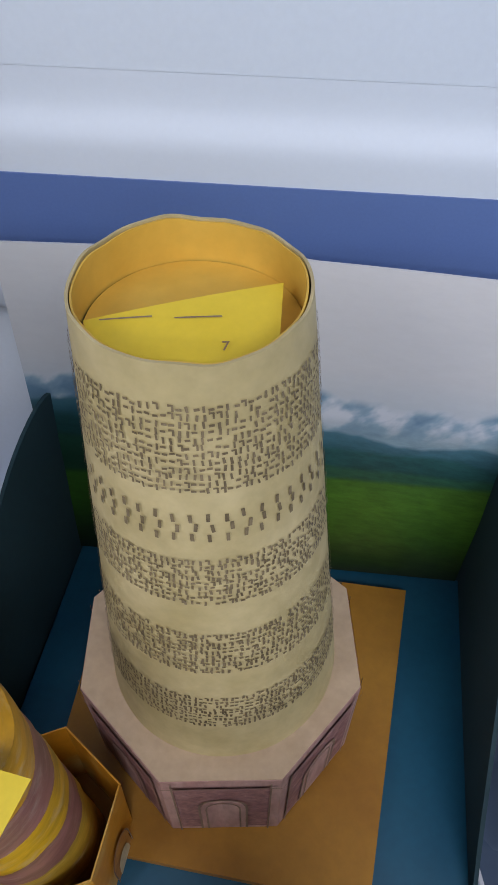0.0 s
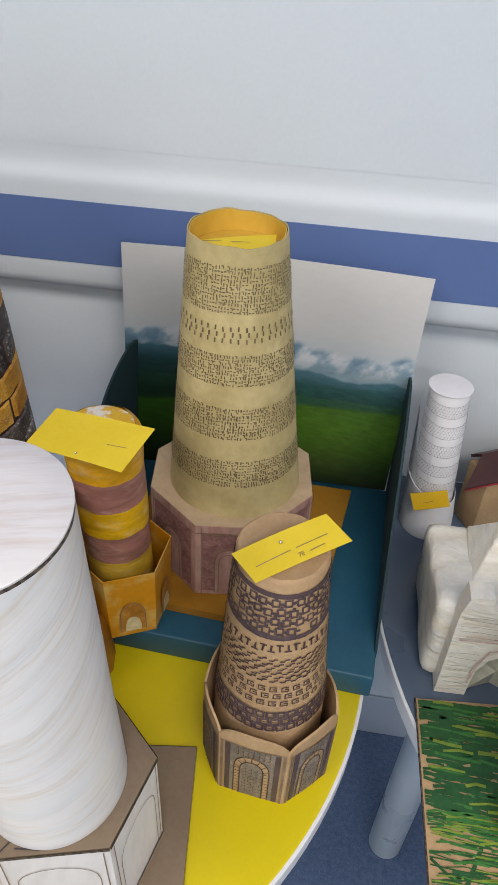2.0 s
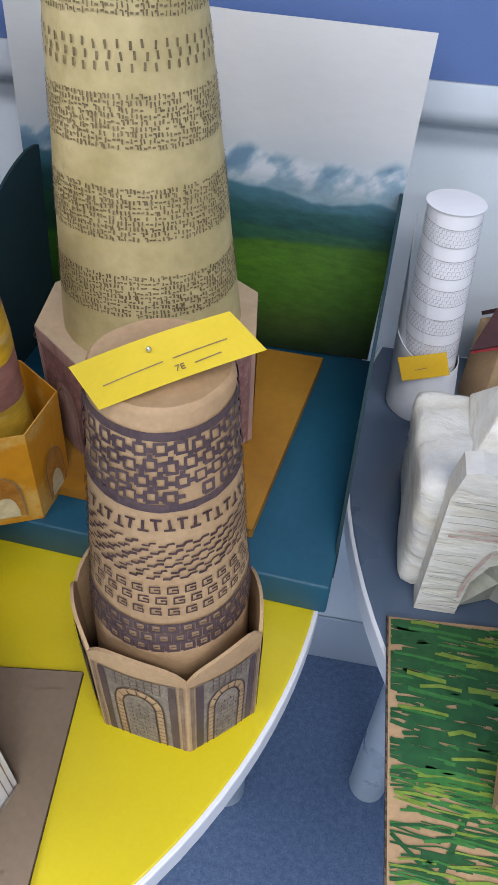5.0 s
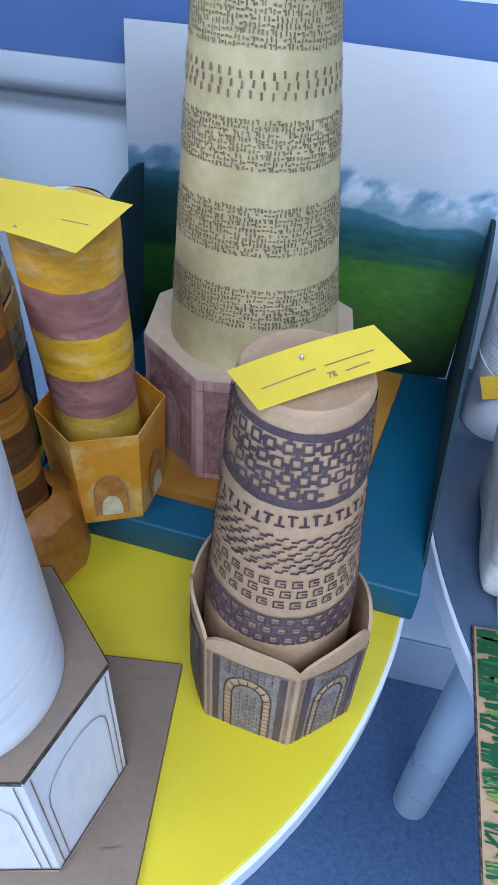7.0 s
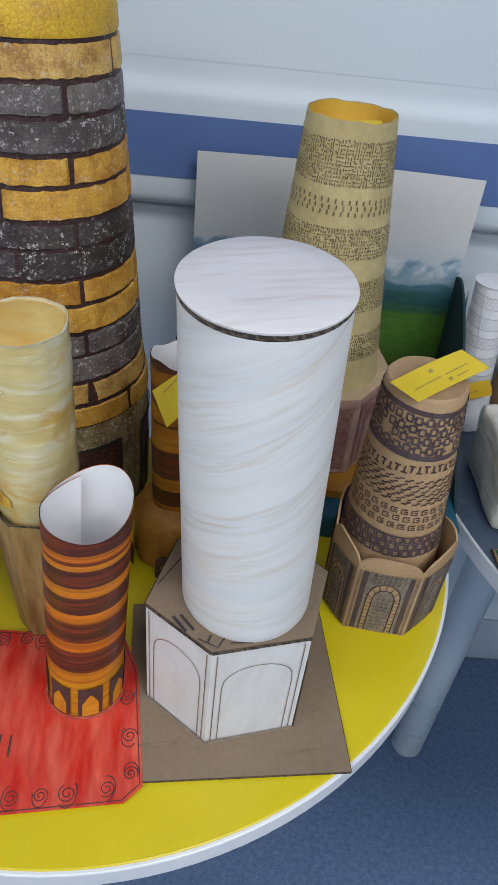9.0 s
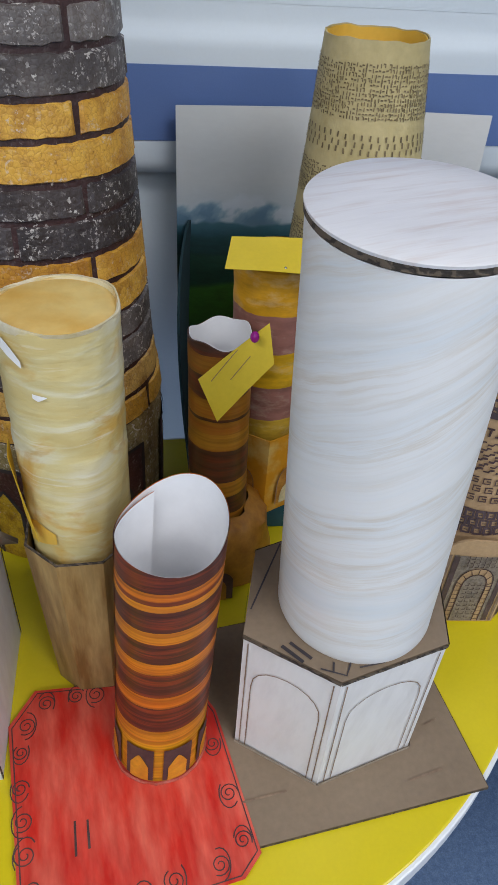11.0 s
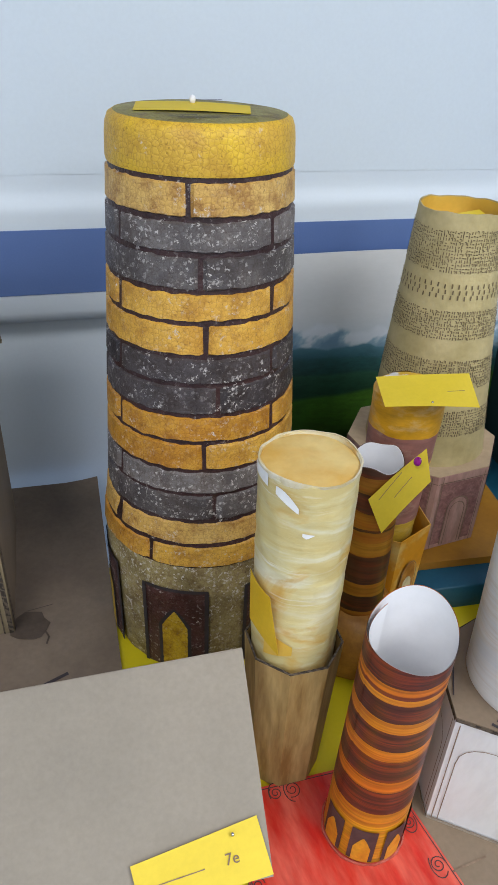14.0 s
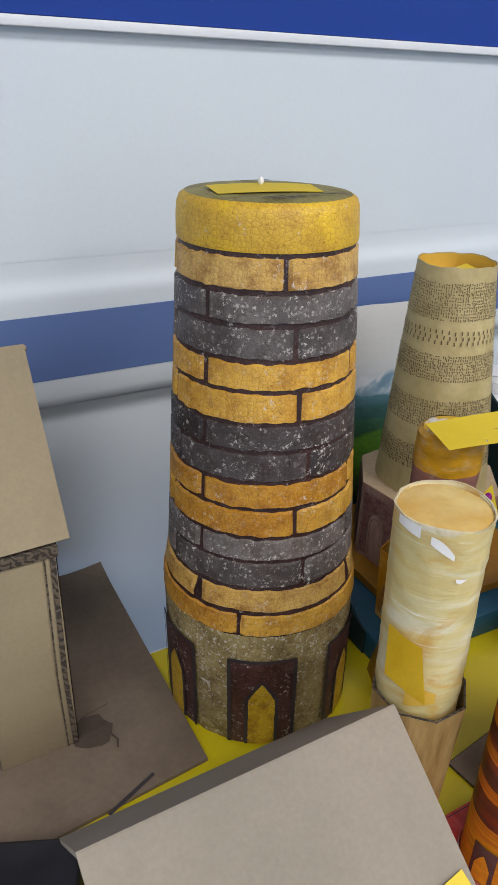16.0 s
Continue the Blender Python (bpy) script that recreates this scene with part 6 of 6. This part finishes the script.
def maroon_house():
    t = thing("maroon_house", (0.2595, 0.6095, TOP + 0.0004), "kraft cardboard house with dark maroon roof", "model house", "house models", 26.6)
    part("body", box_mesh("body", 0.040, 0.185, 0.006, 0.050, 0.0, 0.0975, 0.001), KRAFT, t)
    part("roof_panel", slab("roof_panel", [(0.0, 0.0, 0.1005), (0.20, 0.0, 0.1005), (0.20, 0.041, 0.114), (0.049, 0.041, 0.114)], 0.004), BROWN_ROOF, t, "dark maroon roof slope")
    part("roof_panel", slab("roof_panel", [(0.049, 0.042, 0.113), (0.20, 0.042, 0.113), (0.20, 0.060, 0.098), (0.047, 0.060, 0.098)], 0.004), BROWN_ROOF, t, "dark maroon roof slope")
    m = on_plane((0.040, 0.0058, 0), (1, 0, 0), (0, 0, 1))
    panel("window_field", m, 0.051, 0.076, lambda x: 0.010, lambda x: 0.036, GREENS[0], t, 4, 3, 0.0008)
    ink("window_line", [(0.003, [(0.050, 0.01), (0.050, 0.037), (0.077, 0.037), (0.077, 0.01), (0.050, 0.01)])], m, RED_EDGE, t, lift=0.0014)
    edge = on_plane((0.0, -0.0006, 0.0965), (1, 0, 0), (0, 0, 1))
    ink("red_edge", [(0.003, [(0.0, 0.002), (0.20, 0.002)])], edge, RED_EDGE, t, lift=0.0008)
    return t


maroon_house()


def green_board():
    t = thing("green_board", (0, 0, TOP + 0.0006), "kraft cardboard board scribbled with green marker grass", "board")
    out = [(0.2175, 0.0), (0.525, 0.0), (0.515, 0.390), (0.2075, 0.365)]
    part("face", sheet("face", out, 0.0, 0.0042, 0.0006, 10), KRAFT, t)
    g = random.Random(9)
    f = lambda x, y, lift: (x, y, 0.0050 + lift)
    sets = [[], [], []]
    for i in range(2300):
        y = g.uniform(0.006, 0.366) if i % 3 else g.uniform(0.22, 0.366)
        x = max(g.uniform(0.201, 0.475), 0.219 - 0.0272 * y)
        ln, w = g.uniform(0.015, 0.05), g.uniform(0.0009, 0.0024) + 0.0012 * (y > 0.25)
        k = 0 if y > 0.25 and g.random() < 0.85 else g.choice((0, 0, 1, 1, 2)) if y > 0.12 else g.choice((0, 1, 1, 2, 2))
        top = 0.365 + (x - 0.202) * 0.08
        y = min(y, top - 0.004)
        up = g.uniform(-0.004, 0.003)
        sets[k].append((w, [(x, y), (x + ln / 2, y + up + 0.001), (min(x + ln, 0.505), y + up)]))
    sets[0] += [(0.0034, [(0.212, 0.135), (0.235, 0.165), (0.262, 0.222)]), (0.003, [(0.214, 0.205), (0.240, 0.185)])]
    for k, s in enumerate(sets):
        ink("grass_stroke", s, f, GREENS[k], t, lift=0.0004 + 0.0002 * k, cell=0.006, label="green marker strokes", kind="stuff")
    part("cut_edge", box_mesh("cut_edge", -0.0012, 0.0, 0.0, 0.367, 0.0005, 0.0040), FLUTE, t, "corrugated cut edge").matrix_basis = pose(0.2173, 0.0, 0, 0, 0, 1.55)
    return t


green_board()


def cardboard_turret():
    t = thing("cardboard_turret", (0.3485, 0.249, TOP + 0.0055), "tall many-sided cardboard tower with drawn brown lines", "model tower", "tower models")
    ang = [-168 + 45 * i for i in range(8)]
    part("body", hexagon("body", ang, 0.070, 0.0, 0.212, 0.004, 0.97), KRAFT, t)
    part("hatched_top", hexagon("hatched_top", ang, 0.0665, 0.2125, 0.335, 0.004, 0.93), KRAFT, t)
    rr = 0.0712
    part("rim", hexagon("rim", ang, 0.0695, 0.206, 0.2125, 0.003), FLUTE, t, "corrugated rim")
    for i in range(8):
        m, hw = facet(ang, i, 0.0705)
        g = random.Random(i + 20)
        L = [(0.0022, [(-hw + 0.0015, 0.0), (-hw + 0.002, 0.10), (-hw + 0.0015, 0.205)]), (0.0006, [(0.004, 0.03), (0.006, 0.09), (0.002, 0.16), (0.007, 0.20)]), (0.0006, [(-0.008, 0.0), (-0.006, 0.05), (-0.010, 0.12)])]
        ink("drawn_line", L, m, INK_SEPIA, t, lift=0.0008)
        m, hw = facet(ang, i, 0.0670)
        L = [(0.0010, [(-hw + k * 0.008, 0.214), (-hw + k * 0.008 + 0.02, 0.330)]) for k in range(5)] + [(0.0010, [(-hw + k * 0.010, 0.330), (-hw + k * 0.010 + 0.014, 0.214)]) for k in range(4)]
        ink("hatch_line", L, m, INK_SEPIA, t, lift=0.0008)
    return t


cardboard_turret()
_s = thing("cardboard_strip", (0.307, 0.110, TOP + 0.0056), "narrow corrugated cardboard strip lying on the green board", "strip")
part("strip", box_mesh("strip", -0.0055, 0.0055, 0.0, 0.074, 0.0, 0.008, 0.0008), KRAFT, _s)
part("flute", box_mesh("flute", 0.0, 0.0045, 0.002, 0.072, 0.0082, 0.0090), FLUTE, _s, "corrugated cut edge")


# ---- the slip inside the beige tower ----
_n, _f, _lx, _ly = paper_note("name_slip", [(-0.056, 0.490, 1.1895), (0.006, 0.498, 1.1895), (0.0045, 0.543, 1.1955), (-0.068, 0.513, 1.1945)], "yellow paper slip with handwriting inside the beige tower", NOTE, 0.001)
scribble(_f, _n, [(0.006, 0.026, 0.020, 0.001), (0.034, 0.026, 0.018, 0.001)])
letters_on(_f, _n, "7", 0.046, 0.010, 0.007, _lx)
